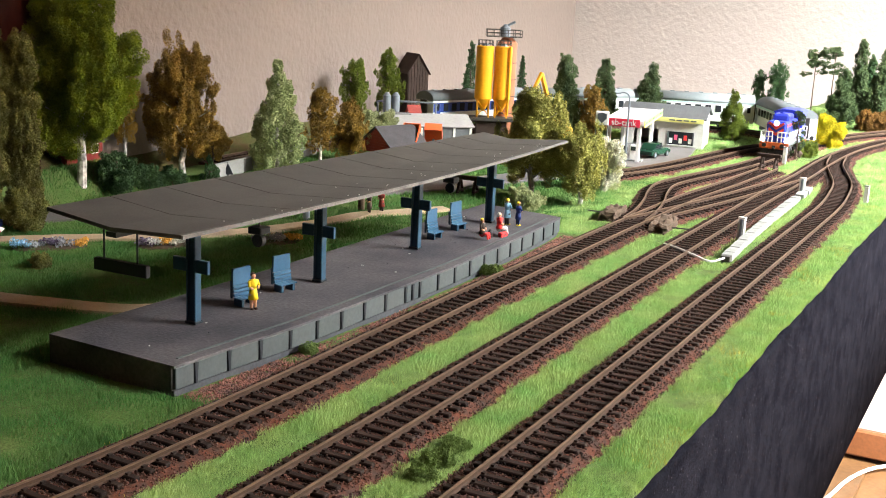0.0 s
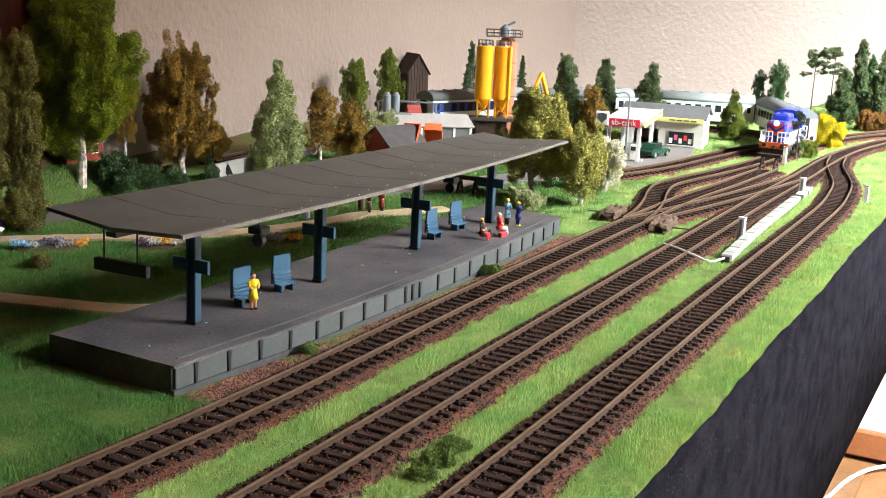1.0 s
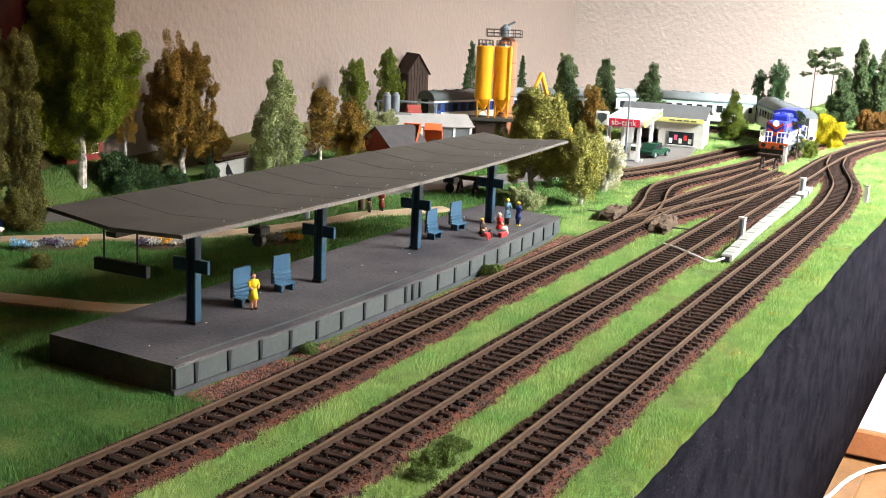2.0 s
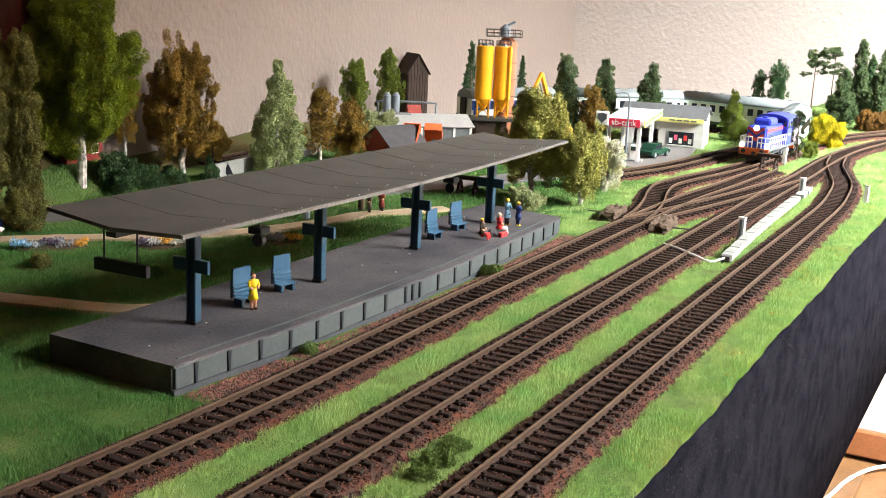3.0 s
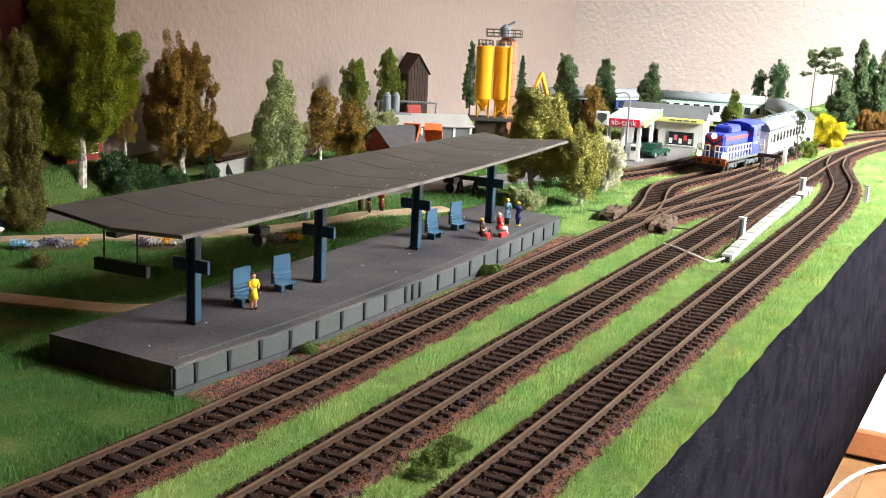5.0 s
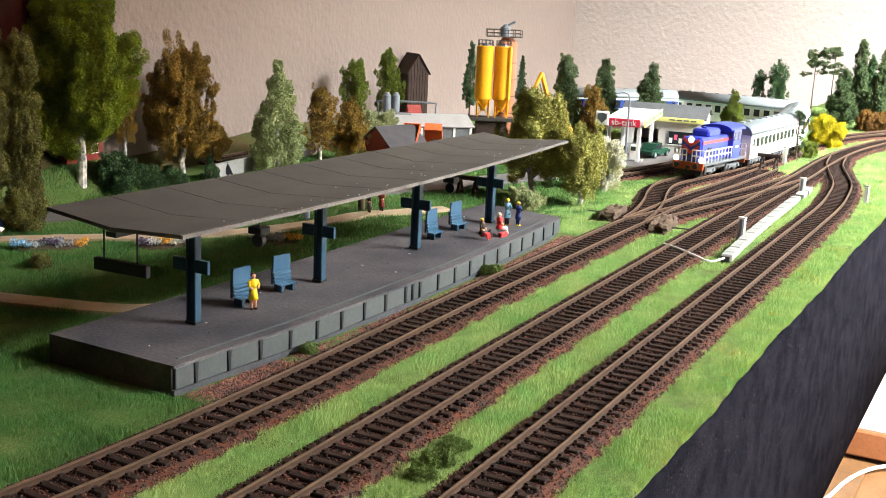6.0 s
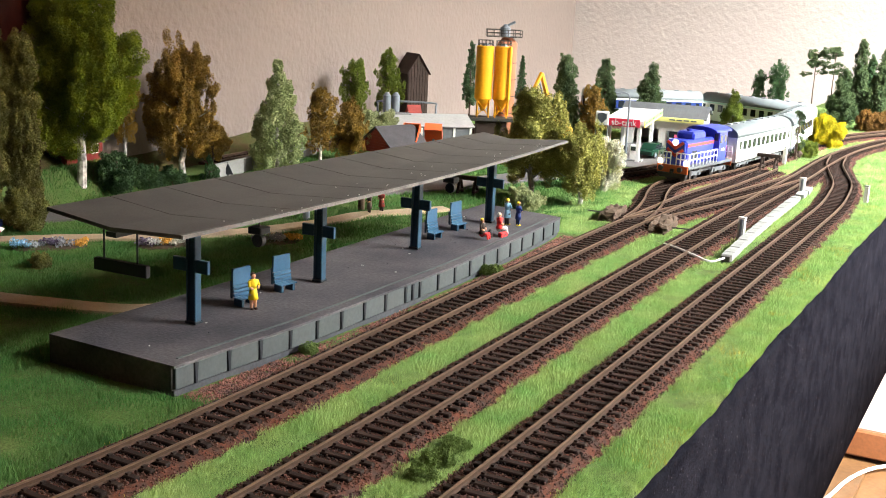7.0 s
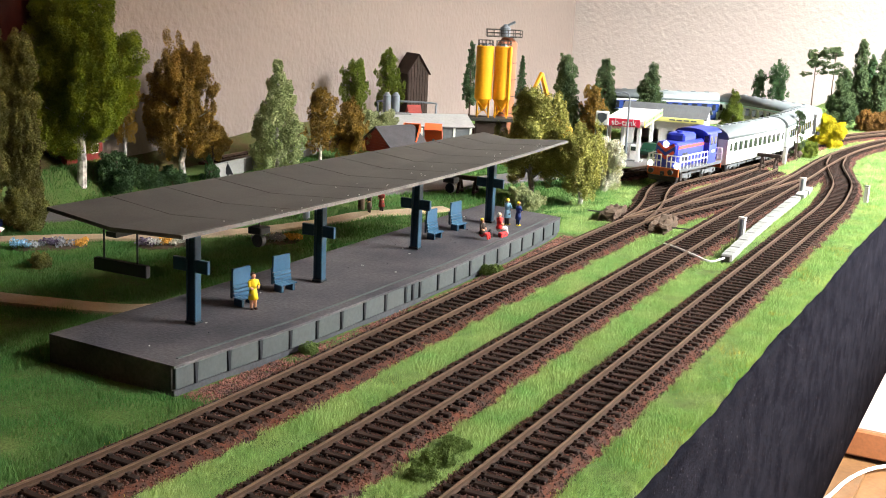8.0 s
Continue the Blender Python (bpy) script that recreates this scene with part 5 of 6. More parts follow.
tower = house("brown_tower", "tall dark brown boarded tower with a steep roof", 1.395, 0.787, 0.030, 0.032, 0.063, 0.023, 60, M_BROWN, M_BROWN)
for k in range(7):
    yy = -0.0132 + k * 0.0044
    hh = 0.063 + 0.023 * (1 - (abs(yy) + 0.0022) / 0.016) - 0.001
    part("board", one(box, (-0.0154, yy, hh / 2), (0.0010, 0.0040, hh), 0, 0.0003), M_BROWN, tower)
    part("board", one(box, (-0.0132 + k * 0.0044, -0.0164, 0.031), (0.0040, 0.0010, 0.062), 0, 0.0003), M_BROWN, tower)
house("small_hut", "small white hut with a red roof", 1.190, 0.668, 0.0115, 0.015, 0.026, 0.013, -35, M_OFFWHITE, M_RED)


def hall():
    z = float(ground_z(1.42, 0.78))
    t = thing("factory_hall", "low white factory hall with a broad white roof", "hall", pose(1.164, 0.640, z, 0, 0, -48) @ Matrix.Scale(0.80, 4))
    bm = bmesh.new()
    gabled(bm, 0, 0, 0, 0.125, 0.085, 0.030, 0.012)
    r = bm.copy()
    bmesh.ops.delete(bm, geom=[f for f in bm.faces if f.material_index == 1], context="FACES")
    bmesh.ops.delete(r, geom=[f for f in r.faces if f.material_index == 0], context="FACES")
    for f in r.faces:
        f.material_index = 0
    part("wall", bm, M_UNDER, t, "dark grey hall wall")
    part("roof", r, M_WHITEROOF, t)
    for k in range(6):
        part("pilaster", one(box, (-0.060 + k * 0.024, -0.0432, 0.014), (0.003, 0.0016, 0.028)), M_OFFWHITE, t)
    part("roof_hatch", one(box, (-0.036, 0.006, 0.0405), (0.034, 0.022, 0.005), 0, 0.0006), M_ROOFDK, t, "dark open roof hatch")
    for k in range(2):
        bm = one(cyl, (-0.050 + k * 0.013, 0.022, 0.030), (-0.050 + k * 0.013, 0.022, 0.066), 0.0058, n=14)
        cyl(bm, (-0.050 + k * 0.013, 0.022, 0.066), (-0.050 + k * 0.013, 0.022, 0.071), 0.0058, 0.002, n=14)
        part("roof_tank", bm, M_STEEL, t, "grey steel tank")
    pts = spline([(-0.062, 0.028, 0.030), (-0.062, 0.028, 0.052), (-0.057, 0.026, 0.0575), (0.015, 0.010, 0.0575), (0.02, 0.009, 0.052), (0.02, 0.009, 0.030)], 0.003)
    bm = bmesh.new()
    for a, b in zip(pts[:-1], pts[1:]):
        cyl(bm, a, b, 0.0014, n=8, caps=False)
    part("pipe", bm, M_STEEL, t, "grey bent roof pipe")


def round_sides(ob):
    """Smooth sides with crisp end edges."""
    caps = {tuple(sorted(k)) for f in ob.data.polygons if len(f.vertices) > 4 for k in f.edge_keys}
    for f in ob.data.polygons:
        f.use_smooth = len(f.vertices) == 4
    for e in ob.data.edges:
        e.use_edge_sharp = tuple(sorted(e.vertices)) in caps


def silos():
    x, y = 1.274, 0.606
    z = float(ground_z(x, y))
    t = thing("silo_group", "two tall yellow silos before a terracotta silo", "silo", pose(x, y, z + 0.013, 0, 0, -60) @ Matrix.Scale(0.82, 4))
    for k in (-1, 1):
        c = k * 0.0134
        s = part("yellow_silo", one(cyl, (c, -0.006, 0.043), (c, -0.006, 0.119), 0.0131, n=36), M_YELLOW, t, "smooth yellow silo")
        round_sides(s)
        part("top_rim", one(cyl, (c, -0.006, 0.119), (c, -0.006, 0.1205), 0.0128, 0.0118, n=36), M_YELLOW, s)
        h = part("hopper", one(cyl, (c, -0.006, 0.024), (c, -0.006, 0.0429), 0.0022, 0.0126, n=36), M_YELLOW, s)
        round_sides(h)
        for q in range(4):
            a = math.pi / 4 + q * math.pi / 2
            px, py = c + 0.0120 * math.cos(a), -0.006 + 0.0120 * math.sin(a)
            part("leg", one(cyl, (px, py, 0.014), (px, py, 0.048), 0.0010, n=6), M_YELLOW, s)
            b2 = a + math.pi / 2
            bm = one(cyl, (px, py, 0.018), (c + 0.0120 * math.cos(b2), -0.006 + 0.0120 * math.sin(b2), 0.040), 0.0006, n=5)
            cyl(bm, (px, py, 0.040), (c + 0.0120 * math.cos(b2), -0.006 + 0.0120 * math.sin(b2), 0.018), 0.0006, n=5)
            part("brace", bm, M_YELLOW, s)
        bm = bmesh.new()
        for q in range(12):
            a, b2 = q * math.pi / 6, (q + 1) * math.pi / 6
            p1, p2 = (c + 0.0112 * math.cos(a), -0.006 + 0.0112 * math.sin(a)), (c + 0.0112 * math.cos(b2), -0.006 + 0.0112 * math.sin(b2))
            cyl(bm, (*p1, 0.1185), (*p1, 0.1285), 0.0004, n=5)
            for zz in (0.1235, 0.1285):
                cyl(bm, (*p1, zz), (*p2, zz), 0.0004, n=5)
        part("railing", bm, M_DKSTEEL, s, "dark steel guard rail")
        part("cap", one(cyl, (c, -0.006, 0.1195), (c, -0.006, 0.124), 0.006, 0.004, n=14), M_STEEL, s)
    part("filler_pipe", one(cyl, (0.0225, -0.0190, 0.020), (0.0225, -0.0190, 0.121), 0.0016, n=10), M_YELLOW, t)
    part("deck", one(box, (0, -0.004, 0.013), (0.064, 0.034, 0.005), 0, 0.0006), M_DKSTEEL, t, "dark steel loading deck")
    part("base_block", one(box, (0, -0.004, -0.004), (0.046, 0.024, 0.028), 0, 0.0008), M_BROWN, t, "dark brown loading shed")
    cx, cy = 0.021, 0.022
    s = part("terracotta_silo", one(cyl, (cx, cy, -0.018), (cx, cy, 0.124), 0.0150, n=28), M_SILO_B, t, "tall terracotta silo")
    round_sides(s)
    part("cone_roof", one(cyl, (cx, cy, 0.124), (cx, cy, 0.134), 0.0150, 0.006, n=28), M_SILO_B, s)
    for zz in (0.02, 0.045, 0.07, 0.095):
        part("hoop", one(cyl, (cx, cy, zz), (cx, cy, zz + 0.0012), 0.0153, n=28), M_DKSTEEL, s)
    bm = one(box, (cx - 0.006, cy, 0.1335), (0.052, 0.028, 0.0012))
    for sx in (-1, 1):
        for zz in (0.1385, 0.1435):
            cyl(bm, (cx - 0.006 + sx * 0.026, cy - 0.014, zz), (cx - 0.006 + sx * 0.026, cy + 0.014, zz), 0.0005, n=5)
            cyl(bm, (cx - 0.032, cy + sx * 0.014, zz), (cx + 0.020, cy + sx * 0.014, zz), 0.0005, n=5)
        for k in range(6):
            cyl(bm, (cx - 0.032 + k * 0.0104, cy + sx * 0.014, 0.134), (cx - 0.032 + k * 0.0104, cy + sx * 0.014, 0.1437), 0.0005, n=5)
    part("gantry", bm, M_DKSTEEL, s, "dark steel walkway with rails")
    bm = one(cyl, (cx - 0.004, cy, 0.134), (cx - 0.004, cy, 0.146), 0.0075, n=16)
    cyl(bm, (cx - 0.004, cy, 0.146), (cx - 0.004, cy, 0.152), 0.0075, 0.002, n=16)
    cyl(bm, (cx - 0.012, cy, 0.1445), (cx + 0.010, cy, 0.1555), 0.002, n=10)
    part("filter_unit", bm, M_STEEL, s, "grey filter unit")


hall()
silos()


def excavator():
    x, y = 1.2705, 0.517
    t = thing("excavator", "orange excavator with a raised bent arm", "excavator", pose(x, y, float(ground_z(x, y)), 0, 0, 150) @ Matrix.Scale(0.92, 4))
    for s in (-1, 1):
        part("crawler", one(box, (0, s * 0.010, 0.004), (0.034, 0.006, 0.008), 0, 0.002), M_WHEEL, t)
    part("body", one(box, (-0.004, 0, 0.017), (0.030, 0.024, 0.014), 0, 0.002), M_EXCAV, t)
    part("cab", one(box, (0.008, 0.006, 0.026), (0.012, 0.011, 0.018), 0, 0.0012), M_EXCAV, t)
    bm = bmesh.new()
    for a, b, r in (((0.010, -0.004, 0.022), (0.014, -0.004, 0.060), 0.0040), ((0.014, -0.004, 0.060), (0.026, -0.004, 0.092), 0.0038)):
        cyl(bm, a, b, r, r * 0.8, n=6)
    part("boom", bm, M_EXCAV, t)
    part("stick", one(cyl, (0.026, -0.004, 0.093), (0.046, -0.004, 0.056), 0.0030, 0.0022, n=6), M_EXCAV, t)
    part("ram", one(cyl, (0.016, -0.004, 0.050), (0.028, -0.004, 0.080), 0.0012, n=8), M_STEEL, t)
    bm = one(prism, [(0.040, 0.055), (0.050, 0.058), (0.054, 0.048), (0.046, 0.044)], -0.010, 0.002)
    part("bucket", bm, M_EXCAV, t)


def tipper(x, y, rz, tilt):
    t = thing("tipper_trailer", "orange-red tipped trailer beside the house", "trailer", pose(x, y, float(ground_z(x, y)), 0, 0, rz))
    m = pose(0, 0, 0.016, 0, tilt, 0)
    bm = one(box, (0, 0, 0), (0.030, 0.018, 0.0016), m=m)
    for s in (-1, 1):
        box(bm, (0, s * 0.009, 0.004), (0.030, 0.0012, 0.008), m=m)
        box(bm, (s * 0.0146, 0, 0.004), (0.0012, 0.0168, 0.008), m=m)
    part("box_body", bm, M_ORANGE, t)
    part("chassis", one(box, (0, 0, 0.0075), (0.028, 0.008, 0.002), 0, 0.0004), M_WHEEL, t)
    part("support", one(cyl, (0.004, 0, 0.007), (0.002, 0, 0.017), 0.0014, n=8), M_STEEL, t)
    for s in (-1, 1):
        for q in (-1, 1):
            part("wheel", one(cyl, (q * 0.009, s * 0.007, 0.0042), (q * 0.009, s * 0.010, 0.0042), 0.0042, n=14), M_WHEEL, t)


excavator()
tipper(1.0905, 0.6145, 200, 35)
tipper(1.1150, 0.5995, 25, 40)


# ---- filling station ----
def text(body, size, material, parent, m, name="lettering", squeeze=1.0):
    cu = bpy.data.curves.new(name, "FONT")
    cu.body, cu.size, cu.extrude, cu.align_x, cu.align_y = body, size, 0.0002, "CENTER", "CENTER"
    cu.materials.append(material)
    ob = new(name, cu)
    ob.parent = parent
    ob.matrix_basis = m @ Matrix.Diagonal((squeeze, 1, 1, 1))
    return ob


def filling_station():
    gz = -0.007
    # local frame: +x to the far right along the shop front, +y into the shop
    x0, y0, ang = 1.3654, 0.4040, -80.0
    t = thing("filling_station", "white filling station shop with a grey gable roof", "filling station", pose(x0, y0, gz, 0, 0, ang))
    W, D, H = 0.100, 0.072, 0.0360
    bm = bmesh.new()
    a = -0.062
    for p, q, z0, z1 in ((a, -0.004, 0, H), (0.0265, 0.038, 0, H), (-0.004, 0.0265, 0, 0.0035), (-0.004, 0.0265, 0.0195, H)):
        if (p, q) == (a, -0.004):
            for u, v, zz0, zz1 in ((a, -0.046, 0, H), (-0.016, -0.004, 0, H), (-0.046, -0.016, 0.0215, H)):
                box(bm, ((u + v) / 2, 0.001, (zz0 + zz1) / 2), (v - u, 0.002, zz1 - zz0))
        else:
            box(bm, ((p + q) / 2, 0.001, (z0 + z1) / 2), (q - p, 0.002, z1 - z0))
    box(bm, (-0.012, D - 0.001, H / 2), (W, 0.002, H))
    for x in (-0.061, 0.037):
        v = prism(bm, [(0.002, 0.0), (D - 0.002, 0.0), (D - 0.002, H), (D / 2, H + 0.011), (0.002, H)], -0.001, 0.001)
        bmesh.ops.transform(bm, matrix=Matrix(((0, 1, 0, x), (1, 0, 0, 0), (0, 0, 1, 0), (0, 0, 0, 1))), verts=v)
    bmesh.ops.recalc_face_normals(bm, faces=bm.faces)
    part("wall", bm, M_OFFWHITE, t)
    part("shop_floor", one(box, (-0.012, D / 2, 0.0006), (W - 0.004, D - 0.004, 0.0012)), M_ROAD, t)
    for s in (0, 1):
        bm = bmesh.new()
        yo = -0.005 if s == 0 else D + 0.005
        k = 11 / (D / 2) / 1000
        zo = H + 0.011 - abs(yo - D / 2) * k
        v = prism(bm, [(D / 2, H + 0.0115), (yo, zo + 0.0005), (yo, zo + 0.0020), (D / 2, H + 0.0132)], -0.053, 0.053)
        bmesh.ops.transform(bm, matrix=Matrix(((0, 1, 0, -0.012), (1, 0, 0, 0), (0, 0, 1, 0), (0, 0, 0, 1))), verts=v)
        bmesh.ops.recalc_face_normals(bm, faces=bm.faces)
        r = part("roof", bm, M_GREYROOF, t)
        if s == 0:
            for i in range(14):
                x = -0.062 + i * 0.0077
                bm = one(cyl, (x, -0.005, zo + 0.0022), (x, D / 2, H + 0.0134), 0.0004, n=5)
                part("roof_seam", bm, M_GREYROOF, r)
    w = part("window", one(box, (0.0112, 0.0006, 0.0115), (0.0300, 0.0008, 0.0158)), M_PANE, t, "dark shop window")
    for sx in (-0.0040, 0.0263):
        part("window_frame", one(box, (sx, -0.0004, 0.0115), (0.0016, 0.0014, 0.0160)), M_UNDER, w)
    for k in range(5):
        part("poster", one(box, (-0.0005 + k * 0.0058, 0.0001, 0.0085 + (k % 2) * 0.004), (0.0040, 0.0006, 0.0060)), (M_WHITE, M_PINK, M_OFFWHITE, M_FRED, M_WHITE)[k], w, "small shop poster")
    part("sill", one(box, (0.0112, -0.0012, 0.0030), (0.0320, 0.0030, 0.0010)), M_OFFWHITE, w)
    f = part("sign_band", one(box, (-0.012, -0.0052, H - 0.002), (0.100, 0.0016, 0.0055), 0, 0.0003), M_SIGNYEL, t, "pale yellowish sign band")
    for k in range(4):
        part("lettering_bar", one(box, (0.000 + k * 0.0085, -0.0062, H - 0.002), (0.0070, 0.0004, 0.0016)), M_UNDER, f, "illegible grey lettering bar")
    # canopy over the pumps
    base = pose(1.195, 0.385, gz, 0, 0, ang)
    c = thing("pump_canopy", "white flat filling station canopy with coloured fascia", "canopy", base)
    part("roof_slab", one(box, (-0.0225, 0.072, 0.0445), (0.045, 0.144, 0.0050), 0, 0.0004), M_WHITE, c)
    f = part("fascia_red", one(box, (-0.0235, -0.0007, 0.0442), (0.039, 0.0012, 0.0085), 0, 0.0002), M_SIGNRED, c, "red fascia with white lettering")
    text("sb-tank", 0.0092, M_WHITE, f, pose(-0.0215, -0.0015, 0.0440, 90, 0, 0))
    f = part("fascia_side", one(box, (0.0007, 0.072, 0.0442), (0.0012, 0.143, 0.0080), 0, 0.0002), M_SIGNYEL, c, "yellow and green striped fascia")
    for k in range(5):
        part("green_stripe", one(box, (0.0015, 0.014 + k * 0.029, 0.0446), (0.0005, 0.0215, 0.0034)), M_SIGNGREEN, f)
    for x, y in ((-0.006, 0.012), (-0.039, 0.012), (-0.006, 0.110), (-0.039, 0.110)):
        part("column", one(box, (x, y, 0.0205), (0.0042, 0.0042, 0.042), 0, 0.0004), M_WHITE, c)
    part("pump_island", one(box, (-0.0225, 0.022, 0.0011), (0.042, 0.014, 0.0022), 0, 0.0006), M_CONC, c)
    for k in range(3):
        p = thing("fuel_pump", "white fuel pump with a dark display", "fuel pump", base @ pose(-0.012 - k * 0.0120, 0.022, 0.0022), "pumps")
        part("cabinet", one(box, (0, 0, 0.0080), (0.0080, 0.0055, 0.016), 0, 0.0006), M_WHITE, p)
        part("display", one(box, (0, -0.0029, 0.0120), (0.0056, 0.0005, 0.0046)), M_PANE, p)
        part("display", one(box, (0.0041, 0, 0.0095), (0.0004, 0.0034, 0.0080)), M_PANE, p)
        part("hose", one(cyl, (0.0046, 0, 0.004), (0.0046, 0, 0.0125), 0.0007, n=8), M_WHEEL, p)
    s = thing("price_sign", "white square sign with a dark shield on a post", "sign", pose(1.150, 0.4165, gz, 0, 0, 12))
    part("panel", one(box, (0, 0, 0.0515), (0.0032, 0.0140, 0.0145), 0, 0.0006), M_WHITE, s)
    bm = bmesh.new()
    v = prism(bm, [(-0.0048, 0.004), (-0.0048, -0.001), (0, -0.0058), (0.0048, -0.001), (0.0048, 0.004), (0, 0.0052)], -0.0004, 0.0004)
    bmesh.ops.transform(bm, matrix=pose(-0.0019, 0, 0.0520, 0, 0, 90), verts=v)
    part("shield", bm, M_UNDER, s, "dark grey-green shield emblem")
    for y in (-0.0062, 0.0062):
        part("leg", one(cyl, (0, y, -0.002), (0, y, 0.045), 0.0008, n=8), M_UNDER, s)
    # forecourt
    bm = one(box, (0, 0, 0), (0.125, 0.210, 0.003), 0, 0.0006)
    ob = part("forecourt", bm, M_ROAD)
    ob.matrix_world = pose(1.268, 0.4185, gz - 0.0004, 0, 0, ang)
    tagged(ob, "grey asphalt filling station forecourt", "pavement", kind="structure")


def car(label, material, m):
    t = thing("car", label, "car", m)
    body = [(-0.0240, 0.0035), (0.0240, 0.0035), (0.0245, 0.0078), (0.0150, 0.0095), (0.0075, 0.0096), (-0.0150, 0.0096), (-0.0225, 0.0090), (-0.0245, 0.0070)]
    bm = one(prism, body, -0.0098, 0.0098)
    bmesh.ops.bevel(bm, geom=list(bm.edges), offset=0.0008, segments=2, affect="EDGES")
    part("body", bm, material, t)
    bm = one(prism, [(0.0078, 0.0094), (0.0015, 0.0155), (-0.0115, 0.0158), (-0.0175, 0.0094)], -0.0084, 0.0084)
    bmesh.ops.bevel(bm, geom=list(bm.edges), offset=0.0008, segments=2, affect="EDGES")
    c = part("cabin", bm, material, t)
    for s in (-1, 1):
        part("side_window", one(prism, [(0.0058, 0.0102), (0.0008, 0.0146), (-0.0105, 0.0148), (-0.0152, 0.0102)], s * 0.0083, s * 0.0087), M_PANE, c)
        for x in (0.0155, -0.0150):
            w = part("wheel", one(cyl, (x, s * 0.0078, 0.0036), (x, s * 0.0100, 0.0036), 0.0036, n=16), M_WHEEL, t)
            part("rim", one(cyl, (x, s * 0.0100, 0.0036), (x, s * 0.0103, 0.0036), 0.0020, n=12), M_STEEL, w)
        part("headlight", one(box, (0.0243, s * 0.0070, 0.0074), (0.0008, 0.0034, 0.0018)), M_WHITE, t)
    part("windscreen", one(box, (0.0051, 0, 0.0125), (0.0006, 0.0140, 0.0066), m=None), M_PANE, c)
    return t


filling_station()
car("dark green car parked at the fuel pumps", M_CARGREEN, pose(1.262, 0.3925, -0.0058, 0, 0, -8))
car("blue car on the road behind the park", M_COACHBLUE, pose(0.545, 0.650, -0.0055, 0, 0, 60))


def street_lamp(x, y, h, rz):
    t = thing("street_lamp", "tall grey street lamp with a bent arm", "street lamp", pose(x, y, float(ground_z(x, y)), 0, 0, rz))
    part("pole", one(cyl, (0, 0, -0.003), (0, 0, h - 0.004), 0.0013, 0.0010, n=10), M_STEEL, t)
    pts = spline([(0, 0, h - 0.005), (0.0015, 0, h - 0.001), (0.006, 0, h + 0.001), (0.011, 0, h)], 0.001)
    bm = bmesh.new()
    for a, b in zip(pts[:-1], pts[1:]):
        cyl(bm, a, b, 0.0008, n=8, caps=False)
    part("arm", bm, M_STEEL, t)
    part("lamp_head", one(box, (0.012, 0, h - 0.0004), (0.006, 0.003, 0.0016), 0, 0.0005), M_STEEL, t)


street_lamp(1.165, 0.393, 0.078, 100)


def buffer_stop(x, y, z, rz):
    t = thing("buffer_stop", "rusty brown buffer stop at the end of the siding", "buffer stop", pose(x, y, z, 0, 0, rz) @ Matrix.Scale(0.82, 4), "buffer stops")
    part("cross_beam", one(box, (-0.001, 0, 0.0185), (0.0050, 0.031, 0.0045), 0, 0.0006), M_BROWN, t)
    for s in (-1, 1):
        bm = bmesh.new()
        for a, b in (((-0.001, s * 0.009, 0.0165), (-0.007, s * 0.009, 0.0)), ((0.001, s * 0.009, 0.0165), (0.009, s * 0.009, 0.0)), ((-0.005, s * 0.009, 0.004), (0.006, s * 0.009, 0.004))):
            cyl(bm, a, b, 0.0017, n=6)
        part("trestle", bm, M_BROWN, t)


buffer_stop(1.232, 0.2560, -0.0020, -4)
buffer_stop(0.900, 0.447, float(ground_z(0.9, 0.447)), 5)


def cable_duct():
    t = thing("cable_duct", "white concrete cable trough beside the track", "cable trough")
    L = [(0.790, 0.1862), (0.86, 0.190), (0.95, 0.1935), (1.04, 0.1955), (1.085, 0.196)]
    pts = spline(L, 0.010)
    for i in range(len(pts) - 1):
        a, b = pts[i], pts[i + 1]
        d = b - a
        part("cover", one(box, ((a[0] + b[0]) / 2, (a[1] + b[1]) / 2, -0.0045 + 0.0003 * math.sin(i * 2.3)), (0.0098, 0.0078, 0.0050), math.degrees(math.atan2(d[1], d[0])), 0.0004), M_CONC, t)
    for x, y in ((1.105, 0.1963), (1.135, 0.1972)):
        part("cover", one(box, (x, y, -0.0045), (0.024, 0.0085, 0.0050), 3, 0.0004), M_CONC, t)
    part("end_box", one(box, (0.787, 0.186, -0.0042), (0.0050, 0.0066, 0.0040), 3, 0.0004), M_DKSTEEL, t)
    pts = spline([(0.786, 0.186, -0.0035), (0.772, 0.193, -0.0045), (0.775, 0.2065, -0.0020), (0.786, 0.2197, -0.0018), (0.80, 0.235, -0.003)], 0.002)
    bm = bmesh.new()
    for a, b in zip(pts[:-1], pts[1:]):
        cyl(bm, a, b, 0.0008, n=6, caps=False)
    part("wire", bm, M_WHITE, t, "loose white wire crossing the track")
    for x, y, h in ((0.872, 0.1965, 0.0165), (1.116, 0.1985, 0.0165)):
        p = thing("relay_post", "grey and white relay box post by the track", "relay box", pose(x, y, -0.007, 0, 4, 0), "relay boxes")
        part("box", one(box, (0, 0, h / 2), (0.0050, 0.0050, h), 0, 0.0004), M_OFFWHITE, p)
        part("rib", one(box, (-0.0028, 0.0, h / 2), (0.0008, 0.0020, h * 0.96), 0, 0.0002), M_STEEL, p)
        part("lid", one(box, (0, 0, h + 0.0006), (0.0058, 0.0058, 0.0012), 0, 0.0003), M_OFFWHITE, p)


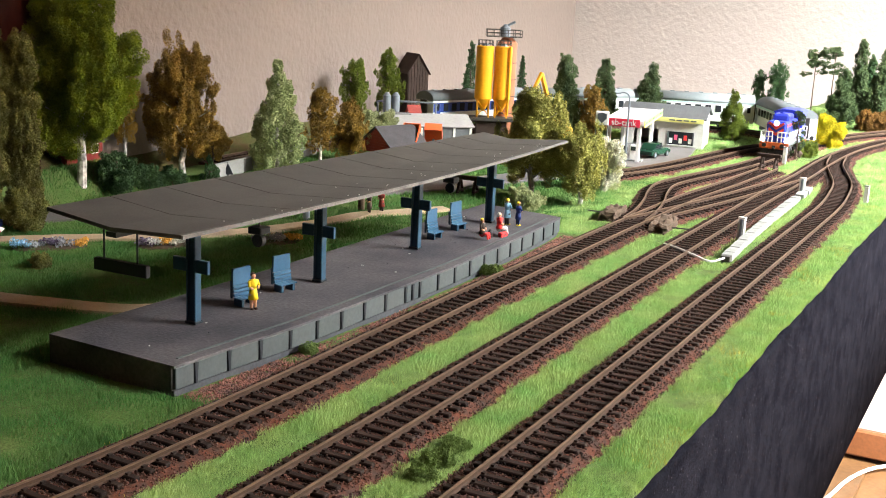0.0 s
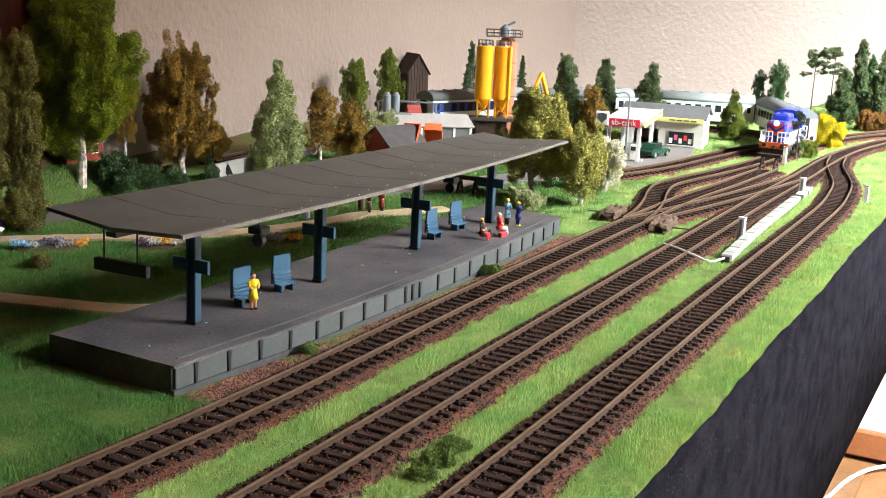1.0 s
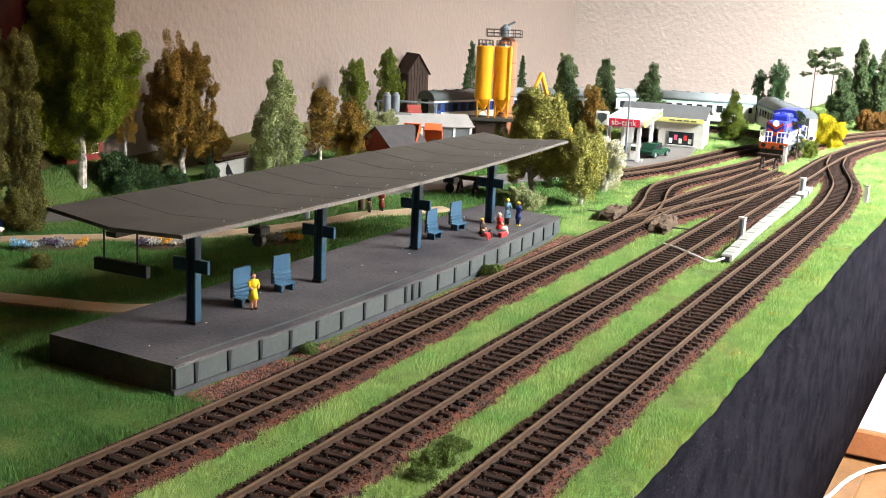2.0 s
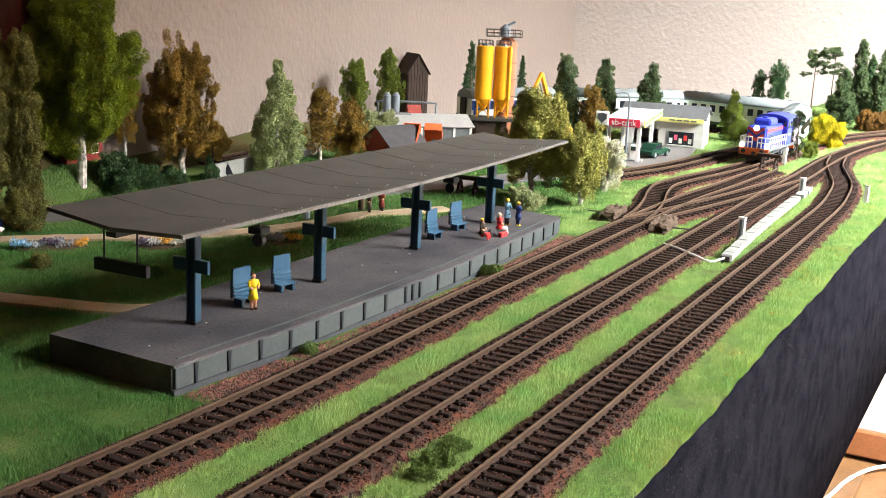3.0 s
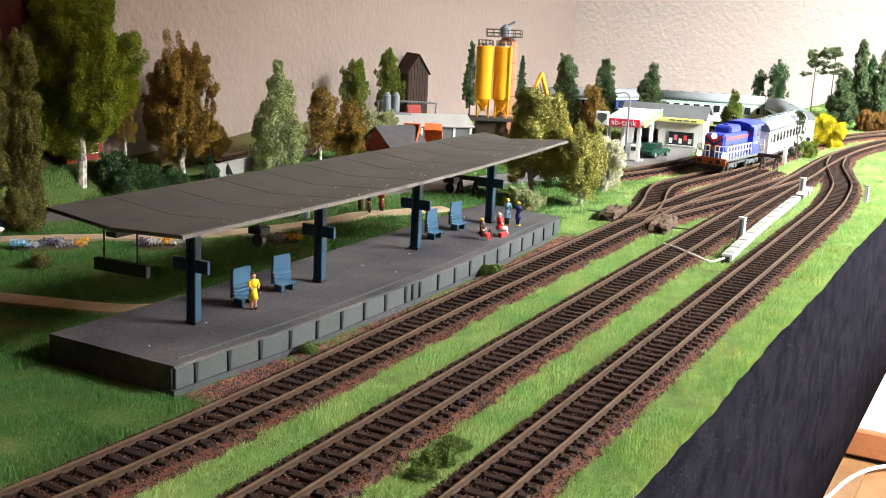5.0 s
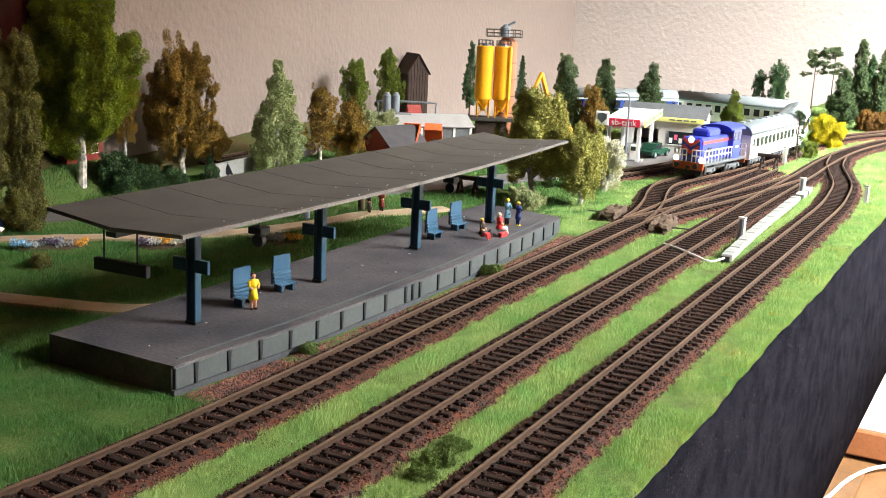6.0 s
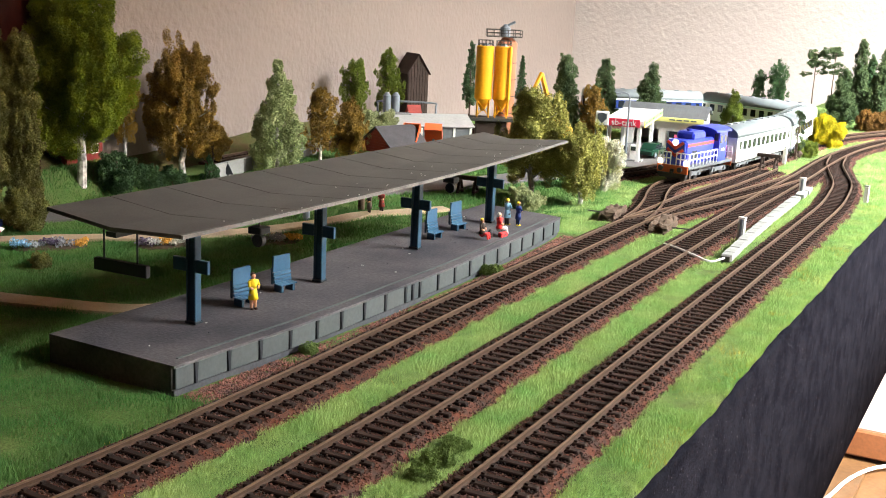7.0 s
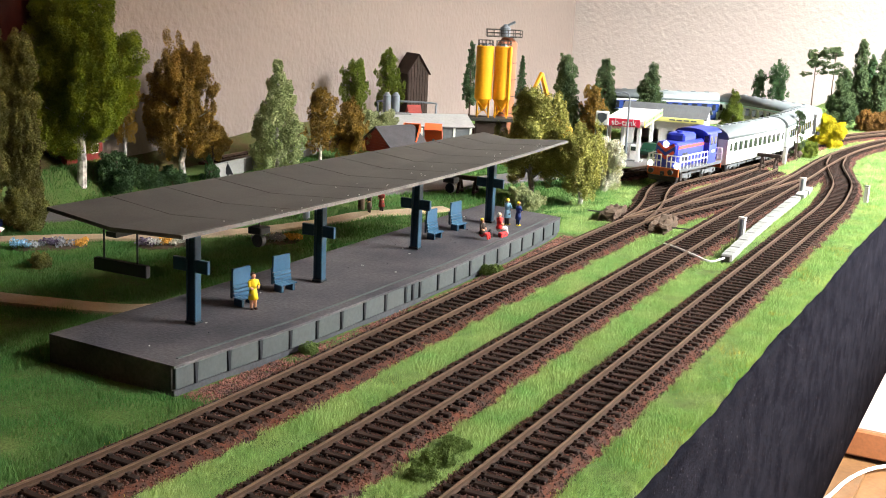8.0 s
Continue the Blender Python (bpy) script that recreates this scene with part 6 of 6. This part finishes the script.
cable_duct()
for x, y, h in ((1.118, 0.140, 0.0165), (1.319, 0.2575, 0.0200), (0.563, 0.622, 0.0080)):
    p = thing("marker_post", "pale grey concrete marker post", "post", pose(x, y, float(ground_z(x, y)), 0, 4, 0), "marker posts")
    part("shaft", one(box, (0, 0, h / 2 - 0.001), (0.0042, 0.0042, h), 0, 0.0005), M_OFFWHITE, p)
    part("cap", one(box, (0, 0, h - 0.0002), (0.0048, 0.0048, 0.0012), 0, 0.0004), M_CONC, p)


def point_motor(x, y, rz, s=1.0):
    t = thing("point_motor", "rust-brown lumpy cover over a point motor", "point motor", pose(x, y, -0.0072, 0, 0, rz), "point motors")
    bm = one(box, (0, 0, 0.0040), (0.044 * s, 0.014 * s, 0.0085), 0, 0.0015)
    bmesh.ops.subdivide_edges(bm, edges=list(bm.edges), cuts=4, use_grid_fill=True)
    for v in bm.verts:
        v.co += Vector((noise.noise(v.co * 300), noise.noise(v.co * 300 + Vector((5, 5, 5))), noise.noise(v.co * 300 + Vector((9, 0, 0))))) * 0.0026
    part("cover", bm, M_BARK, t)
    part("rod", one(cyl, (0.004, 0.006, 0.0035), (0.004, 0.022, 0.0040), 0.0006, n=6), M_DKSTEEL, t)


point_motor(0.885, 0.3055, 6)
point_motor(0.868, 0.2565, -176)
point_motor(1.395, 0.2585, 10, 0.7)


def triangle_sign():
    x, y = 0.825, 0.655
    t = thing("warning_sign", "small black triangular warning sign on a post", "sign", pose(x, y, float(ground_z(x, y)), 0, 0, 38))
    bm = one(prism, [(-0.0048, 0.003), (0.0048, 0.003), (0, 0.0135)], -0.0006, 0.0006)
    vs = list(bm.verts)
    bmesh.ops.transform(bm, matrix=pose(0, 0, 0, 0, 0, 90), verts=vs)
    part("plate", bm, M_DARK, t)
    part("post", one(cyl, (0.0009, 0, -0.002), (0.0009, 0, 0.004), 0.0006, n=6), M_DARK, t)


triangle_sign()


def parasol():
    x, y = 0.504, 0.604
    t = thing("parasol", "red and white checked parasol at the park edge", "parasol", pose(x, y, float(ground_z(x, y))))
    part("pole", one(cyl, (0, 0, -0.002), (0, 0, 0.018), 0.0006, n=6), M_WHITE, t)
    for q in range(10):
        a, b = q * math.pi / 5, (q + 1) * math.pi / 5
        bm = bmesh.new()
        tri = [(0, 0, 0.0195)] + [(0.016 * math.cos(k), 0.016 * math.sin(k), 0.012) for k in (a, b)]
        v1 = [bm.verts.new(p) for p in tri]
        v2 = [bm.verts.new((p[0], p[1], p[2] - 0.0005)) for p in tri]
        bm.faces.new(v1)
        bm.faces.new(list(reversed(v2)))
        for i in range(3):
            bm.faces.new((v1[i], v2[i], v2[(i + 1) % 3], v1[(i + 1) % 3]))
        part("canopy_panel", bm, (M_WHITE, M_SIGNRED)[q % 2], t)


parasol()

# ---- paths, road, lawns ----
PATH_A = [(0.415, 0.53), (0.426, 0.496), (0.434, 0.470), (0.441, 0.448), (0.450, 0.427), (0.47, 0.405)]
PATH_B = [(0.495, 0.632), (0.523, 0.607), (0.563, 0.570), (0.600, 0.528), (0.642, 0.501), (0.706, 0.476), (0.756, 0.467), (0.79, 0.446), (0.827, 0.424)]
ROAD = [(0.50, 0.71), (0.583, 0.652), (0.637, 0.616), (0.70, 0.585), (0.79, 0.548), (0.872, 0.508), (0.94, 0.476), (1.01, 0.450), (1.07, 0.424), (1.16, 0.415)]


def ribbon(name, line, half, z, material, label, category, wob=0.0012):
    pts = spline(line, 0.006)
    bm = bmesh.new()
    rows = []
    for i, p in enumerate(pts):
        d = pts[min(i + 1, len(pts) - 1)] - pts[max(i - 1, 0)]
        n = np.array([-d[1], d[0]]) / np.hypot(*d)
        row = []
        for k, a in enumerate((-1, -0.96, -0.3, 0.3, 0.96, 1)):
            w = half + wob * noise.noise((p[0] * 90, p[1] * 90, a))
            row.append(bm.verts.new((p[0] + n[0] * a * w, p[1] + n[1] * a * w, z if abs(a) < 1 else z - 0.003)))
        rows.append(row)
    for a, b in zip(rows[:-1], rows[1:]):
        for j in range(5):
            bm.faces.new((a[j], b[j], b[j + 1], a[j + 1]))
    bmesh.ops.recalc_face_normals(bm, faces=bm.faces)
    if sum(f.normal.z for f in bm.faces) < 0:
        bmesh.ops.reverse_faces(bm, faces=bm.faces)
    return tagged(part(name, bm, material), label, category, kind="structure")


ribbon("path", PATH_A, 0.0085, -0.0048, M_PATH, "sandy footpath leading to the platform", "path")
ribbon("path", PATH_B, 0.0080, -0.0048, M_PATH, "pale sandy footpath through the park", "path")
ribbon("road", ROAD, 0.020, -0.0049, M_ROAD, "grey asphalt road behind the park", "road", 0.0)


def line_distance(px, py, line):
    pts = spline(line, 0.006)
    best = np.full(px.shape, 9.0)
    for a, b in zip(pts[:-1], pts[1:]):
        d = b[:2] - a[:2]
        u = np.clip(((px - a[0]) * d[0] + (py - a[1]) * d[1]) / (d @ d), 0, 1)
        best = np.minimum(best, (px - a[0] - u * d[0]) ** 2 + (py - a[1] - u * d[1]) ** 2)
    return np.sqrt(best)


def smooth_noise(x, y, s, seed):
    """Cheap sum of waves, between about -1 and 1."""
    rng = np.random.default_rng(seed)
    v = np.zeros_like(x)
    for _ in range(7):
        a, p = rng.uniform(0, 6.28), rng.uniform(0, 6.28)
        v += np.sin((x * math.cos(a) + y * math.sin(a)) * s * rng.uniform(0.5, 1.6) + p)
    return v / 3.5


def open_ground(x, y, margin):
    """True where grass can grow."""
    ok = (y > edge_y(x) - 0.0002) & (y < back_y(x) - 0.012)
    ragged = 0.0022 * smooth_noise(x, y, 420, 3)
    for line in (T1, T2, T3, TX, T0, T5):
        ok &= line_distance(x, y, line) > 0.0195 + margin + ragged
    ok &= line_distance(x, y, [p[:2] for p in TL]) > 0.0195 + margin + ragged
    ok &= line_distance(x, y, PATH_A) > 0.0080
    ok &= line_distance(x, y, PATH_B) > 0.0075
    ok &= line_distance(x, y, ROAD) > 0.0205
    fy = np.interp(x, [p[0] for p in PF], [p[1] for p in PF])
    by = np.interp(x, [p[0] for p in PB], [p[1] for p in PB])
    ok &= ~((x > 0.3645) & (x < 0.803) & (y > fy - 0.004) & (y < by + 0.001))
    ok &= ~((x > 0.375) & (x < 0.80) & (y > 0.27) & (y < fy + 0.002) & (smooth_noise(x, y, 160, 8) < 0.75))
    duct = line_distance(x, y, [(0.785, 0.186), (0.86, 0.190), (0.95, 0.1935), (1.04, 0.1955), (1.15, 0.1975)])
    ok &= duct > 0.0046
    c, s = math.cos(math.radians(80)), math.sin(math.radians(80))
    lx, ly = (x - 1.268) * c - (y - 0.4185) * s, (x - 1.268) * s + (y - 0.4185) * c
    ok &= ~((np.abs(lx) < 0.0625) & (np.abs(ly) < 0.105))
    return ok


def grass(name, label, x0, x1, y0, y1, count, height, width, material, seed, keep=None, margin=0.0):
    rng = np.random.default_rng(seed)
    x, y = rng.uniform(x0, x1, count), rng.uniform(y0, y1, count)
    ok = open_ground(x, y, margin)
    if keep is not None:
        ok &= keep(x, y, rng)
    x, y = x[ok], y[ok]
    n = len(x)
    h = height * rng.uniform(0.45, 1.25, n) * (0.8 + 0.35 * smooth_noise(x, y, 190, seed + 1))
    h = np.maximum(h, height * 0.25)
    a = rng.uniform(0, 2 * np.pi, n)
    lean = rng.uniform(0.15, 0.9, n) * h
    la = rng.uniform(0, 2 * np.pi, n)
    z = ground_z(x, y) - 0.0008
    b = np.stack([x, y, z], 1)
    side = np.stack([np.cos(a), np.sin(a), 0 * a], 1) * (width * rng.uniform(0.6, 1.2, n) / 2)[:, None]
    tip = b + np.stack([np.cos(la) * lean, np.sin(la) * lean, h + 0.0008], 1)
    v = np.stack([b - side, b + side, tip], 1)
    ob = raw(name, v, np.arange(3 * n).reshape(-1, 3), material)
    return tagged(ob, label, "grass", kind="stuff")


grass("grass", "bright green static grass between the tracks", 0.20, 0.75, 0.105, 0.276, 800000, 0.0025, 0.00030, M_GRASS, 11)
grass("grass", "bright green static grass along the far tracks", 0.75, 1.35, 0.105, 0.36, 420000, 0.0030, 0.00045, M_GRASS, 12)
grass("grass", "green grass in the far corner", 1.3, 2.1, 0.105, 0.75, 210000, 0.0032, 0.0007, M_GRASS, 13)
# both lawns take the green that is darkened for shade
grass("lawn", "green lawn behind the platform, colour darkened for its shade", 0.20, 0.62, 0.29, 0.66, 520000, 0.0028, 0.00040, M_GRASS_SHADE, 14)
grass("lawn", "green lawn in the park", 0.62, 1.1, 0.33, 0.78, 220000, 0.0030, 0.0007, M_GRASS_SHADE, 15)
grass("dry_grass", "yellow dry grass tufts at the layout edge", 0.20, 1.25, 0.105, 0.30, 150000, 0.0026, 0.00045, M_GRASS_Y, 16,
      lambda x, y, rng: (smooth_noise(x, y, 110, 5) + 0.35 * smooth_noise(x, y, 400, 6) + rng.normal(0, 0.25, len(x)) > 0.45 + 22 * np.clip(y - 0.128, 0, 0.05)))
grass("dry_grass", "dry straw-coloured fibres along the ballast edge", 0.20, 1.1, 0.13, 0.31, 120000, 0.0022, 0.0004, M_GRASS_Y, 17,
      lambda x, y, rng: (np.minimum(line_distance(x, y, T1), np.minimum(line_distance(x, y, T2), line_distance(x, y, T3))) < 0.0222) & (rng.random(len(x)) < 0.25))


def flower_bed(x, y, rx, ry, rz, colours, seed, label):
    rng = np.random.default_rng(seed)
    t = thing("flower_bed", label, "flower bed", pose(x, y, -0.007, 0, 0, rz))
    part("soil", one(ball, (0, 0, 0.0), (rx, ry, 0.003), 0, 2), M_BARK, t)
    for k, m in enumerate(colours):
        L = []
        for _ in range(9):
            u = (k + rng.uniform(-0.1, 1.1)) / len(colours) * 2 - 1
            L.append((u * rx * 0.85, rng.uniform(-0.6, 0.6) * ry, 0.0030 + rng.uniform(0, 0.002), 0.0026, 0.0026, 0.0018))
        leaves("blossoms", L, 0.0017, m, t, rng, 0.9)
    leaves("greens", [(rng.uniform(-0.8, 0.8) * rx, rng.uniform(-0.7, 0.7) * ry, 0.002, 0.0025, 0.0025, 0.0015) for _ in range(12)], 0.0015, L_DARK, t, rng, 0.6)


def petal(name, c):
    return mat(name, c, 0.6, 0.15, 200, 0, island=0.3)


P_BLUE, P_WHITE, P_ORANGE, P_GREY, P_PURPLE = petal("petal_blue", (0.3, 0.6, 0.85)), petal("petal_white", (0.72, 0.74, 0.72)), petal("petal_orange", (0.75, 0.4, 0.07)), petal("petal_grey", (0.4, 0.42, 0.46)), petal("petal_purple", (0.16, 0.12, 0.2))
flower_bed(0.530, 0.568, 0.026, 0.011, -42, [P_BLUE, P_GREY, P_PURPLE, P_GREY, P_ORANGE], 31, "oval flower bed with blue and grey blossoms")
flower_bed(0.581, 0.513, 0.022, 0.010, -42, [P_PURPLE, P_WHITE, P_ORANGE, P_WHITE, P_GREY], 32, "oval flower bed with white and orange blossoms")
flower_bed(0.638, 0.463, 0.018, 0.008, -42, [P_PURPLE, P_GREY, P_WHITE, P_ORANGE], 33, "oval flower bed with pale withered blossoms")


def bin_post(x, y, h, r, m, label, name):
    t = thing(name, label, "bin" if "bin" in name else "post", pose(x, y, -0.007))
    part("barrel", one(cyl, (0, 0, 0), (0, 0, h), r, n=12), m, t)
    part("rim", one(cyl, (0, 0, h), (0, 0, h + 0.0008), r * 1.1, n=12), m, t)


bin_post(0.715, 0.492, 0.011, 0.0028, M_STEEL, "grey litter bin beside the path", "litter_bin")
bin_post(0.775, 0.480, 0.014, 0.0028, M_BARK, "brown wooden stump by the path", "wooden_stump")

# low grey wall at the back of the park
W = thing("garden_wall", "low pale grey concrete wall at the back of the park", "wall")
for k in range(7):
    x = 0.85 + k * 0.030
    part("slab", one(box, (x * 0.955, 0.657 + k * 0.003, -0.001), (0.0280, 0.004, 0.016), 6, 0.0004), M_CONC, W)

# loose red gravel between the platform and its track, and a few pale chips on the platform
G = thing("gravel_strip", "loose red-brown gravel along the platform foot", "gravel", kind="structure")
STRIP = spline([(x, y - 0.0105) for x, y in PF], 0.006)
stones("gravel", STRIP, 0.0, 0.0072, 15000, 0.00070, M_GRAVEL, G, -0.0068, np.random.default_rng(41), 0.0008)
C = thing("platform_litter", "tiny pale paper scraps lying on the platform", "litter")
for k in range(26):
    x, y = random.uniform(0.38, 0.78), random.uniform(0.322, 0.372)
    part("scrap", one(box, (x, y, PZ + 0.0004), (random.uniform(0.0005, 0.0014), 0.0006, 0.0003), random.uniform(0, 180)), (M_OFFWHITE, M_FASCIA_DK)[k % 2], C)


motions()
